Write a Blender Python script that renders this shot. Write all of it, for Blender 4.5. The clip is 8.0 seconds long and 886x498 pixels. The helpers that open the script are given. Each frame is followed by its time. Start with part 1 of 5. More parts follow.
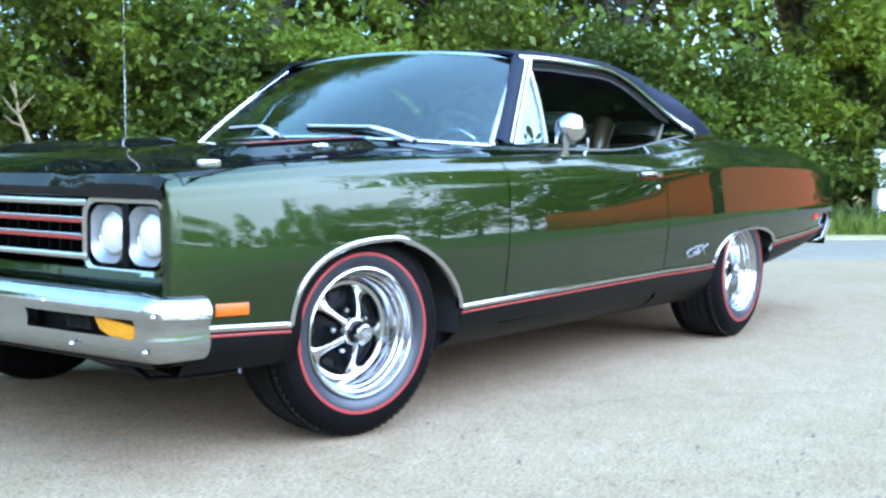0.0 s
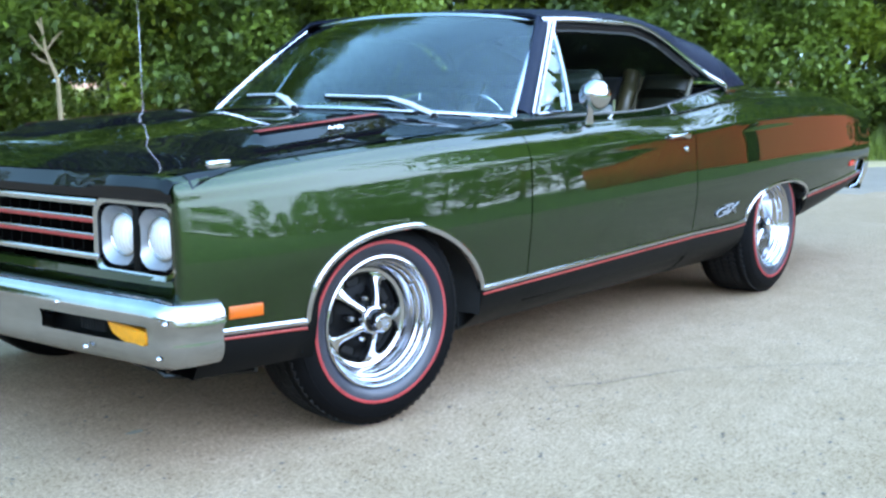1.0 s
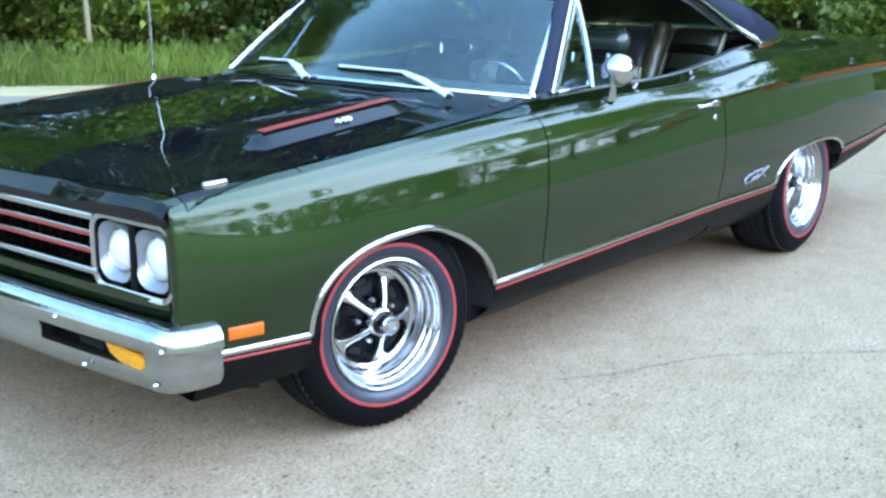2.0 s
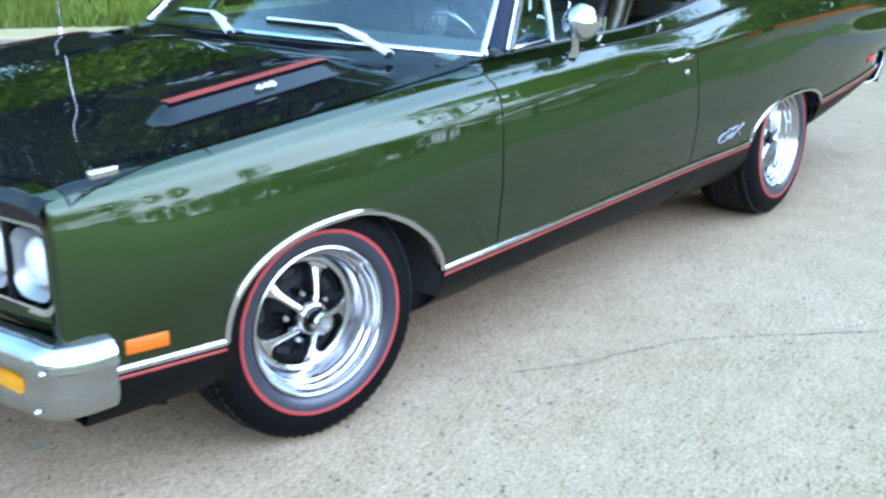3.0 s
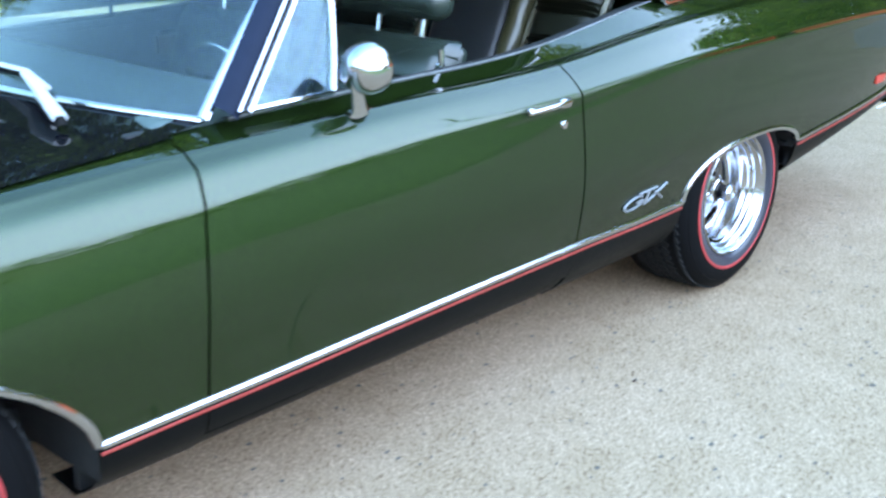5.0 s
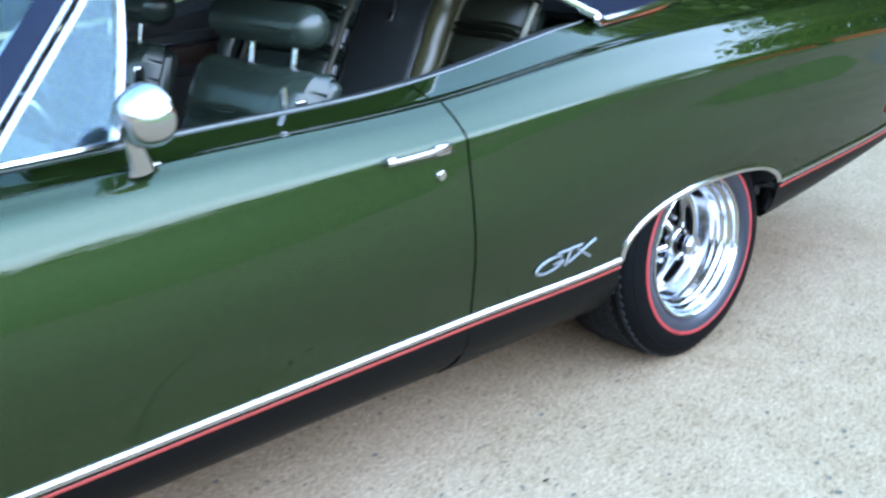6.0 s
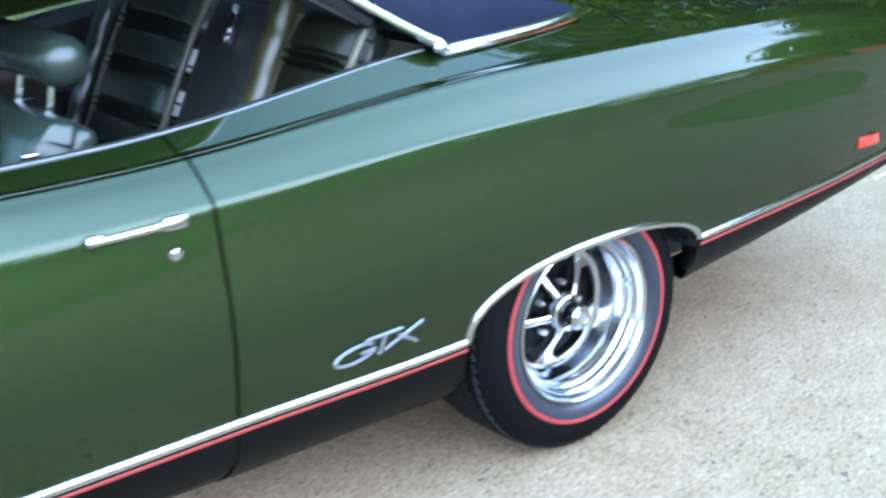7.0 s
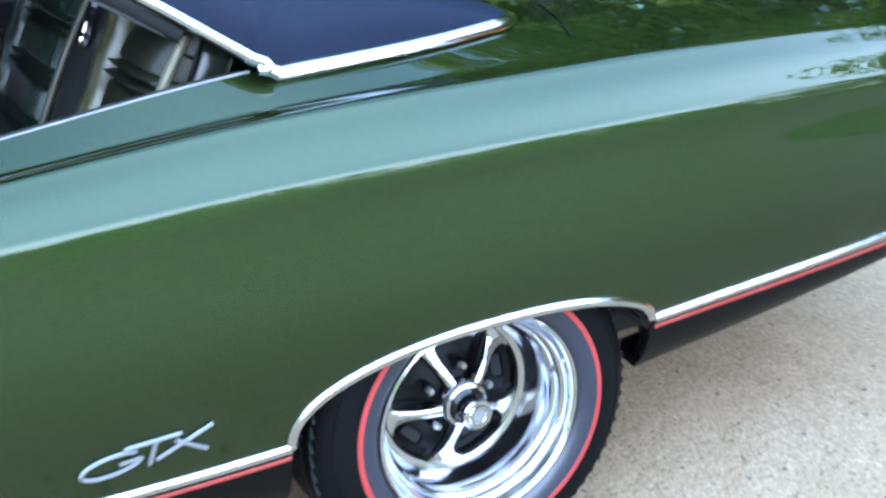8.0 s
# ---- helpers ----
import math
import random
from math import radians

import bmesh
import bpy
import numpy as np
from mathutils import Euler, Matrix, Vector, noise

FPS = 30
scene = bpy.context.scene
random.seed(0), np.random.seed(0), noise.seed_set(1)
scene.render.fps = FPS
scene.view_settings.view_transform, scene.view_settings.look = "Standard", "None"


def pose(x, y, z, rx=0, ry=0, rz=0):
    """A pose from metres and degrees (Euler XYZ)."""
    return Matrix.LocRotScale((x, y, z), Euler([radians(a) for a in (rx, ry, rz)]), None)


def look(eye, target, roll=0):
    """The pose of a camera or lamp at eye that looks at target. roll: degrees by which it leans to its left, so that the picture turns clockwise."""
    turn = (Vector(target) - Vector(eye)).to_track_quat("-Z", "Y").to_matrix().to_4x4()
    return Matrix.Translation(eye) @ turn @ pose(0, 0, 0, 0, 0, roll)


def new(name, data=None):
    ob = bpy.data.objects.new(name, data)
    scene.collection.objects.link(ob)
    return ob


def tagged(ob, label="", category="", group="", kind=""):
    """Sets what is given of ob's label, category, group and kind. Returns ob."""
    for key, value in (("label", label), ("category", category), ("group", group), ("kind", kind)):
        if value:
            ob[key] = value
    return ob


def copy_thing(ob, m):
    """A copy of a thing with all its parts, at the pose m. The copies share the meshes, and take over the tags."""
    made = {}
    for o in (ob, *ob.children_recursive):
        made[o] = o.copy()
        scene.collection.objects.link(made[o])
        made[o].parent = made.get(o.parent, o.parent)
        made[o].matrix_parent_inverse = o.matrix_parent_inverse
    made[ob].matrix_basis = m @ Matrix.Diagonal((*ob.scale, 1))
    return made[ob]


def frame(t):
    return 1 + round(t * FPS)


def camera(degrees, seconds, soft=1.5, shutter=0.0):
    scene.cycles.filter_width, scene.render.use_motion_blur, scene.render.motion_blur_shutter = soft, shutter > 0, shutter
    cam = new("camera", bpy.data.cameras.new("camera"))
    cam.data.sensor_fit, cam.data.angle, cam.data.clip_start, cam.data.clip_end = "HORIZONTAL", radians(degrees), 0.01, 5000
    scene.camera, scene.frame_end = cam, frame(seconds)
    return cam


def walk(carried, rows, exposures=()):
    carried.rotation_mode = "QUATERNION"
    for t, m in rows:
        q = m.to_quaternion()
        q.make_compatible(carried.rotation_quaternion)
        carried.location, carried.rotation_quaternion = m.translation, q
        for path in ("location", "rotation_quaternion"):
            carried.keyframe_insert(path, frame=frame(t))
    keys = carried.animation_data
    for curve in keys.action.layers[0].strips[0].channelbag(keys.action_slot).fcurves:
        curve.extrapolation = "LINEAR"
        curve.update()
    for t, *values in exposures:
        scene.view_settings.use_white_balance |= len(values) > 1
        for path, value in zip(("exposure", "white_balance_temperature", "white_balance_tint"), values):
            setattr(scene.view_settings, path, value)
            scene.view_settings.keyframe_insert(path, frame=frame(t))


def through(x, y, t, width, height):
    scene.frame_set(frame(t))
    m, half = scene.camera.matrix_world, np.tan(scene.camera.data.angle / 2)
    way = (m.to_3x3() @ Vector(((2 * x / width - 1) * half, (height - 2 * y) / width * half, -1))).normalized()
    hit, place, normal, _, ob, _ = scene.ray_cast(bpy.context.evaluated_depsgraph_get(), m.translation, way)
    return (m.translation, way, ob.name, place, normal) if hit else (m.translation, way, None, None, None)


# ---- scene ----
cam = camera(41.6, 8.0, soft=2.6, shutter=0.5)
PATH = [
    (0, (-2.715, -3.166, 0.85), (-1.096, -2.001, 0.706), 0.8),
    (0.5, (-2.676, -3.145, 0.866), (-1.068, -1.967, 0.695), 0.1),
    (1, (-2.606, -3.148, 1.062), (-1.036, -1.944, 0.772), -0.1),
    (1.2, (-2.572, -3.128, 1.147), (-1.014, -1.919, 0.813), 0.1),
    (2.3, (-2.333, -3.085, 1.418), (-0.842, -1.859, 0.893), 0.2),
    (2.5, (-2.26, -3.025, 1.412), (-0.765, -1.814, 0.866), 0.1),
    (3, (-2.025, -2.859, 1.408), (-0.507, -1.699, 0.817), 0.1),
    (3.5, (-1.702, -2.833, 1.42), (-0.201, -1.665, 0.804), -0.1),
    (4, (-1.387, -2.813, 1.437), (0.098, -1.628, 0.812), -0.1),
    (4.5, (-0.957, -2.729, 1.447), (0.511, -1.529, 0.811), 0.1),
    (4.7, (-0.798, -2.756, 1.475), (0.644, -1.531, 0.829), 0.1),
    (5.8, (0.073, -2.799, 1.451), (1.382, -1.432, 0.805), -1.0),
    (6, (0.223, -2.783, 1.424), (1.518, -1.398, 0.789), -1.4),
    (6.5, (0.652, -2.824, 1.452), (1.857, -1.369, 0.796), -1.4),
    (7, (1.111, -2.786, 1.43), (2.262, -1.289, 0.771), -2.0),
    (7.5, (1.553, -2.774, 1.424), (2.61, -1.216, 0.748), -2.0),
    (8, (2.028, -2.639, 1.413), (2.869, -0.969, 0.701), -2.2),
]
walk(cam, [(t, look(eye, target, roll)) for t, eye, target, roll in PATH], exposures=[(0, 1.33, 11400, 57), (1, 1.08, 11400, 57), (2.5, 1.26, 11400, 57), (4, 1.17, 11400, 57), (6, 1.33, 11400, 57), (8, 1.55, 11400, 57)])

# ---------------------------------------------------------------- light
SUN_EL, SUN_AZ = 17.0, 345.0
world = bpy.data.worlds.new("sky_light")
scene.world = world
world.use_nodes = True
wn, wl = world.node_tree.nodes, world.node_tree.links
wn.clear()
w_out, w_bg, w_sky = wn.new("ShaderNodeOutputWorld"), wn.new("ShaderNodeBackground"), wn.new("ShaderNodeTexSky")
w_sky.sky_type, w_sky.sun_disc = "NISHITA", False
w_sky.sun_elevation, w_sky.sun_rotation = radians(SUN_EL), radians(SUN_AZ)
w_sky.air_density, w_sky.dust_density, w_sky.ozone_density = 1.0, 0.3, 2.0
# thin broken cloud over the blue
w_tc, w_map, w_no, w_ramp, w_mix = (wn.new("ShaderNodeTexCoord"), wn.new("ShaderNodeMapping"), wn.new("ShaderNodeTexNoise"),
                                    wn.new("ShaderNodeValToRGB"), wn.new("ShaderNodeMixRGB"))
w_map.inputs["Scale"].default_value = (1.0, 1.0, 2.6)
w_no.inputs["Scale"].default_value, w_no.inputs["Detail"].default_value = 2.3, 7.0
w_ramp.color_ramp.elements[0].position, w_ramp.color_ramp.elements[1].position = 0.53, 0.75
w_mix.inputs["Color2"].default_value = (9.5, 22.0, 32.0, 1)
wl.new(w_tc.outputs["Generated"], w_map.inputs["Vector"])
wl.new(w_map.outputs["Vector"], w_no.inputs["Vector"])
wl.new(w_no.outputs["Fac"], w_ramp.inputs["Fac"])
# cloud thins out towards the zenith; a high blue veil lies over the whole sky
w_sep, w_up, w_fac, w_veil = wn.new("ShaderNodeSeparateXYZ"), wn.new("ShaderNodeMapRange"), wn.new("ShaderNodeMath"), wn.new("ShaderNodeMixRGB")
w_up.inputs["From Min"].default_value, w_up.inputs["From Max"].default_value = 0.2, 0.6
w_up.inputs["To Min"].default_value, w_up.inputs["To Max"].default_value = 0.3, 0.0
w_fac.operation = "MULTIPLY"
wl.new(w_tc.outputs["Generated"], w_sep.inputs["Vector"])
wl.new(w_sep.outputs["Z"], w_up.inputs["Value"])
wl.new(w_ramp.outputs["Color"], w_fac.inputs[0])
wl.new(w_up.outputs[0], w_fac.inputs[1])
wl.new(w_fac.outputs[0], w_mix.inputs["Fac"])
w_veil.inputs["Fac"].default_value = 0.9
w_tone = wn.new("ShaderNodeValToRGB")
w_tone.color_ramp.elements[0].position, w_tone.color_ramp.elements[1].position = 0.05, 0.82
w_tone.color_ramp.elements[0].color, w_tone.color_ramp.elements[1].color = (2.7, 7.6, 12.2, 1), (1.1, 6.1, 12.2, 1)
w_mid = w_tone.color_ramp.elements.new(0.42)
w_mid.color = (3.2, 10.4, 18.4, 1)
wl.new(w_sep.outputs["Z"], w_tone.inputs["Fac"])
w_side, w_pair, w_haze = wn.new("ShaderNodeMapRange"), wn.new("ShaderNodeMixRGB"), wn.new("ShaderNodeVectorMath")
w_side.interpolation_type = "SMOOTHSTEP"
w_side.inputs["From Min"].default_value, w_side.inputs["From Max"].default_value = -0.8, 0.7
w_pair.inputs["Color1"].default_value, w_pair.inputs["Color2"].default_value = (3.38, 3.7, 3.80, 1), (0.13, 0.84, 0.90, 1)
w_haze.operation = "MULTIPLY"
wl.new(w_sep.outputs["Y"], w_side.inputs["Value"])
wl.new(w_side.outputs[0], w_pair.inputs["Fac"])
wl.new(w_tone.outputs["Color"], w_haze.inputs[0])
wl.new(w_pair.outputs["Color"], w_haze.inputs[1])
wl.new(w_haze.outputs[0], w_veil.inputs["Color2"])
wl.new(w_sky.outputs["Color"], w_veil.inputs["Color1"])
wl.new(w_veil.outputs["Color"], w_mix.inputs["Color1"])
wl.new(w_mix.outputs["Color"], w_bg.inputs["Color"])
wl.new(w_bg.outputs["Background"], w_out.inputs["Surface"])
w_bg.inputs["Strength"].default_value = 0.15
sun_data = bpy.data.lights.new("sun", "SUN")
sun_data.energy, sun_data.angle, sun_data.color = 5.0, radians(3), (1.0, 0.82, 0.60)
sun = new("sun", sun_data)
az, el = radians(SUN_AZ), radians(SUN_EL)
sun.matrix_world = look((0, 0, 30), Vector((0, 0, 30)) - Vector((math.sin(az) * math.cos(el), math.cos(az) * math.cos(el), math.sin(el))))


# ---------------------------------------------------------------- materials
def material(name):
    m = bpy.data.materials.new(name)
    m.use_nodes = True
    return m, m.node_tree.nodes, m.node_tree.links, m.node_tree.nodes["Principled BSDF"]


def plain(name, colour, rough=0.5, metal=0.0, coat=0.0, coat_rough=0.03, vary=0.12, scale=30.0, bump=0.0, bump_scale=200.0, spec=0.5):
    """Colour with a broad and a fine variation, and fine relief."""
    m, n, l, b = material(name)
    tc = n.new("ShaderNodeTexCoord")
    wide, fine = n.new("ShaderNodeTexNoise"), n.new("ShaderNodeTexNoise")
    wide.inputs["Scale"].default_value, wide.inputs["Detail"].default_value = scale / 8, 4
    fine.inputs["Scale"].default_value, fine.inputs["Detail"].default_value = scale, 6
    l.new(tc.outputs["Object"], wide.inputs["Vector"])
    l.new(tc.outputs["Object"], fine.inputs["Vector"])
    add = n.new("ShaderNodeMath")
    add.operation = "ADD"
    l.new(wide.outputs["Fac"], add.inputs[0])
    l.new(fine.outputs["Fac"], add.inputs[1])
    span = n.new("ShaderNodeMapRange")
    span.inputs["From Min"].default_value, span.inputs["From Max"].default_value = 0.6, 1.4
    span.inputs["To Min"].default_value, span.inputs["To Max"].default_value = 1 - vary, 1 + vary
    l.new(add.outputs[0], span.inputs["Value"])
    mul = n.new("ShaderNodeVectorMath")
    mul.operation = "SCALE"
    mul.inputs[0].default_value = colour
    l.new(span.outputs[0], mul.inputs["Scale"])
    l.new(mul.outputs[0], b.inputs["Base Color"])
    r = n.new("ShaderNodeMapRange")
    r.inputs["To Min"].default_value, r.inputs["To Max"].default_value = max(rough * 0.85, 0.01), min(rough * 1.15, 1)
    l.new(fine.outputs["Fac"], r.inputs["Value"])
    l.new(r.outputs[0], b.inputs["Roughness"])
    b.inputs["Metallic"].default_value = metal
    b.inputs["Coat Weight"].default_value, b.inputs["Coat Roughness"].default_value = coat, coat_rough
    b.inputs["Specular IOR Level"].default_value = spec
    if bump:
        tex, bp = n.new("ShaderNodeTexNoise"), n.new("ShaderNodeBump")
        tex.inputs["Scale"].default_value, tex.inputs["Detail"].default_value = bump_scale, 5
        bp.inputs["Strength"].default_value, bp.inputs["Distance"].default_value = bump, 0.002
        l.new(tc.outputs["Object"], tex.inputs["Vector"])
        l.new(tex.outputs["Fac"], bp.inputs["Height"])
        l.new(bp.outputs["Normal"], b.inputs["Normal"])
    return m


def flake_paint(name, dark, light):
    """Metallic enamel: fine flakes in the base coat under a clear coat."""
    m, n, l, b = material(name)
    tc, vor, mix = n.new("ShaderNodeTexCoord"), n.new("ShaderNodeTexVoronoi"), n.new("ShaderNodeMixRGB")
    vor.inputs["Scale"].default_value = 2600
    l.new(tc.outputs["Object"], vor.inputs["Vector"])
    mix.inputs["Color1"].default_value, mix.inputs["Color2"].default_value = (*dark, 1), (*light, 1)
    sep = n.new("ShaderNodeSeparateColor")
    l.new(vor.outputs["Color"], sep.inputs["Color"])
    l.new(sep.outputs["Red"], mix.inputs["Fac"])
    l.new(mix.outputs["Color"], b.inputs["Base Color"])
    b.inputs["Metallic"].default_value, b.inputs["Roughness"].default_value = 0.92, 0.48
    b.inputs["Specular Tint"].default_value = (0.01, 0.04, 0.01, 1)
    b.inputs["Coat Weight"].default_value, b.inputs["Coat Roughness"].default_value = 0.95, 0.02
    b.inputs["Coat IOR"].default_value = 1.48
    b.inputs["Specular IOR Level"].default_value = 0.1
    peel, bp = n.new("ShaderNodeTexNoise"), n.new("ShaderNodeBump")
    peel.inputs["Scale"].default_value, peel.inputs["Detail"].default_value = 3.5, 2
    l.new(tc.outputs["Object"], peel.inputs["Vector"])
    bp.inputs["Strength"].default_value, bp.inputs["Distance"].default_value = 0.05, 0.01
    l.new(peel.outputs["Fac"], bp.inputs["Height"])
    l.new(bp.outputs["Normal"], b.inputs["Coat Normal"])
    return m


def glass(name, tint=(1, 1, 1), rough=0.0, gloss=(1, 1, 1)):
    m, n, l, b = material(name)
    b.inputs["Base Color"].default_value = (*tint, 1)
    b.inputs["Transmission Weight"].default_value, b.inputs["Roughness"].default_value = 1.0, rough
    b.inputs["IOR"].default_value = 1.5
    b.inputs["Specular Tint"].default_value = (*gloss, 1)
    return m


GREEN = flake_paint("green_metallic_paint", (0.0026, 0.0186, 0.0050), (0.0068, 0.0425, 0.0110))
BLACK_GLOSS = plain("black_gloss_paint", (0.003, 0.003, 0.004), 0.5, coat=0.6, coat_rough=0.02, vary=0.1, spec=0.0)
BLACK_SATIN = plain("black_satin_paint", (0.0024, 0.0023, 0.0022), 0.45, vary=0.2, scale=60, spec=0.09)
CHROME = plain("chrome", (0.47, 0.48, 0.50), 0.12, metal=1.0, vary=0.04, scale=40)
BUMPER_CHROME = plain("worn_chrome", (0.38, 0.39, 0.40), 0.08, metal=1.0, vary=0.1, scale=25, bump=0.10, bump_scale=55)
RUBBER = plain("tyre_rubber", (0.012, 0.0115, 0.011), 0.8, vary=0.25, scale=80, bump=0.25, bump_scale=300, spec=0.12)
WALL_RUBBER = plain("sidewall_rubber", (0.0024, 0.0024, 0.0026), 0.6, vary=0.2, scale=80, bump=0.15, bump_scale=260, spec=0.06)
# black sidewall rubber with the sky's blue-grey sheen put into its colour
SHEEN_RUBBER = plain("blue_grey_sidewall", (0.009, 0.013, 0.021), 0.36, vary=0.2, scale=60, bump=0.1, bump_scale=260, spec=0.6)
RED_LINE = plain("red_rubber_line", (0.50, 0.022, 0.02), 0.55, vary=0.1, scale=60)
RED_TAPE = plain("red_tape", (0.46, 0.026, 0.020), 0.4, vary=0.08, scale=40)
VINYL = plain("vinyl_roof", (0.0022, 0.0105, 0.0205), 0.45, vary=0.15, scale=50, bump=0.3, bump_scale=420, spec=0.06)
GREEN_VINYL = plain("green_seat_vinyl", (0.011, 0.026, 0.020), 0.24, vary=0.05, scale=12, spec=0.5, bump=0.04, bump_scale=300)
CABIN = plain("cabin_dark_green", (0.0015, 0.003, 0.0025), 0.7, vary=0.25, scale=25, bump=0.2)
DASH = plain("dash_green_vinyl", (0.012, 0.060, 0.055), 0.55, vary=0.2, scale=20, bump=0.2)
CARPET = plain("dark_carpet", (0.012, 0.015, 0.012), 0.95, vary=0.4, scale=120, bump=0.6, bump_scale=250)
WOOD_TRIM = plain("brown_trim", (0.10, 0.045, 0.02), 0.35, vary=0.3, scale=15)
UNDER = plain("underbody_black", (0.0018, 0.0016, 0.0014), 0.9, vary=0.4, scale=20, bump=0.4, bump_scale=60)
STEEL = plain("satin_steel", (0.62, 0.63, 0.64), 0.38, metal=0.55, vary=0.06)
GREY_PLASTIC = plain("silver_bezel", (0.24, 0.25, 0.26), 0.35, metal=0.6, vary=0.08)
WHITE_PAINT = plain("white_paint", (0.80, 0.81, 0.82), 0.35, vary=0.05)
AMBER = plain("amber_lens", (0.80, 0.080, 0.003), 0.35, coat=0.2, vary=0.12, scale=90, bump=0.4, bump_scale=150)
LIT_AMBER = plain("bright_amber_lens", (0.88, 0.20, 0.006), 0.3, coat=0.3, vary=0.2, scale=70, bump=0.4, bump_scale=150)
RED_LENS = plain("red_lens", (0.60, 0.02, 0.012), 0.2, coat=0.8, vary=0.12, scale=90)
GLASS = glass("tinted_glass", (0.46, 0.80, 0.82), gloss=(0.36, 0.78, 0.82))
DARK_GLASS = glass("dark_tinted_glass", (0.05, 0.06, 0.06))
PIPING = plain("pale_piping", (0.09, 0.07, 0.042), 0.4)
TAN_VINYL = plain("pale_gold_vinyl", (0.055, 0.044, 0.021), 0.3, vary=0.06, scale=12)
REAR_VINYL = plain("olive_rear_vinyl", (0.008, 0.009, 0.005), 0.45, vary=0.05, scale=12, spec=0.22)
OXBLOOD = plain("dark_red_brown_trim", (0.030, 0.008, 0.005), 0.4, vary=0.15, scale=15)


def lamp_glass():
    """Pressed lamp glass, glossy, with upright flutes: opaque, its reflected brightness put into a pale colour."""
    m = plain("pressed_lamp_glass", (0.54, 0.49, 0.46), 0.16, coat=1.0, vary=0.14, scale=45)
    n, l = m.node_tree.nodes, m.node_tree.links
    tc, wave, bp = n.new("ShaderNodeTexCoord"), n.new("ShaderNodeTexWave"), n.new("ShaderNodeBump")
    wave.bands_direction = "Y"
    wave.inputs["Scale"].default_value, wave.inputs["Distortion"].default_value = 28.0, 0.6
    bp.inputs["Strength"].default_value, bp.inputs["Distance"].default_value = 0.5, 0.003
    l.new(tc.outputs["Object"], wave.inputs["Vector"])
    l.new(wave.outputs["Fac"], bp.inputs["Height"])
    l.new(bp.outputs["Normal"], n["Principled BSDF"].inputs["Normal"])
    return m


LENS_GLASS = lamp_glass()


# ---------------------------------------------------------------- mesh helpers
def part(name, bm, mat, parent=None, label="", smooth=True, sharp=35):
    me = bpy.data.meshes.new(name)
    bm.to_mesh(me)
    bm.free()
    me.materials.append(mat)
    if smooth:
        me.shade_smooth()
        me.set_sharp_from_angle(angle=radians(sharp))
    ob = new(name, me)
    ob.parent = parent
    return tagged(ob, label=label)


def hermite(xs, ys, x):
    """Smooth curve through the rows ys at the places xs, read at x."""
    xs, ys, x = np.asarray(xs, float), np.asarray(ys, float), np.atleast_1d(np.asarray(x, float))
    if ys.ndim == 1:
        ys = ys[:, None]
    d = np.gradient(ys, xs, axis=0)
    i = np.clip(np.searchsorted(xs, x) - 1, 0, len(xs) - 2)
    h = (xs[i + 1] - xs[i])[:, None]
    u = np.clip((x - xs[i])[:, None] / h, 0, 1)
    return ((2 * u**3 - 3 * u**2 + 1) * ys[i] + (u**3 - 2 * u**2 + u) * h * d[i]
            + (-2 * u**3 + 3 * u**2) * ys[i + 1] + (u**3 - u**2) * h * d[i + 1])


def one(xs, ys, x):
    return float(hermite(xs, ys, x)[0, 0])


def grid_bm(V, mirror=False, close_u=False, close_v=False, flip=False):
    """Surface over a grid of points V[u][v]."""
    V = np.array(V, float)
    if mirror:
        V[..., 1] *= -1
        flip = not flip
    bm = bmesh.new()
    n, k = V.shape[:2]
    vs = [[bm.verts.new(V[i, j]) for j in range(k)] for i in range(n)]
    for i in range(n if close_u else n - 1):
        for j in range(k if close_v else k - 1):
            q = [vs[i][j], vs[(i + 1) % n][j], vs[(i + 1) % n][(j + 1) % k], vs[i][(j + 1) % k]]
            if flip:
                q.reverse()
            try:
                bm.faces.new(q)
            except ValueError:
                pass
    return bm


def thick(bm, d):
    """Gives a sheet thickness d against its normals."""
    bm.normal_update()
    bmesh.ops.solidify(bm, geom=bm.faces[:], thickness=d)
    return bm


def box_bm(size, centre=(0, 0, 0), bevel=0.0, seg=2, m=None):
    bm = bmesh.new()
    bmesh.ops.create_cube(bm, size=1)
    bmesh.ops.scale(bm, vec=size, verts=bm.verts)
    if bevel:
        bmesh.ops.bevel(bm, geom=bm.edges[:], offset=bevel, segments=seg, profile=0.5, affect="EDGES")
    bmesh.ops.translate(bm, vec=centre, verts=bm.verts)
    if m is not None:
        bm.transform(m)
    return bm


def lathe_bm(profile, axis_m, steps=64, closed=False):
    """Turns a profile of (radius, along) round the local z axis of axis_m."""
    V = [[(r * math.cos(a), r * math.sin(a), z) for r, z in profile] for a in np.linspace(0, 2 * math.pi, steps, endpoint=False)]
    bm = grid_bm(V, close_u=True, close_v=closed)
    bmesh.ops.remove_doubles(bm, verts=bm.verts, dist=1e-5)
    bm.transform(axis_m)
    bmesh.ops.recalc_face_normals(bm, faces=bm.faces)
    return bm


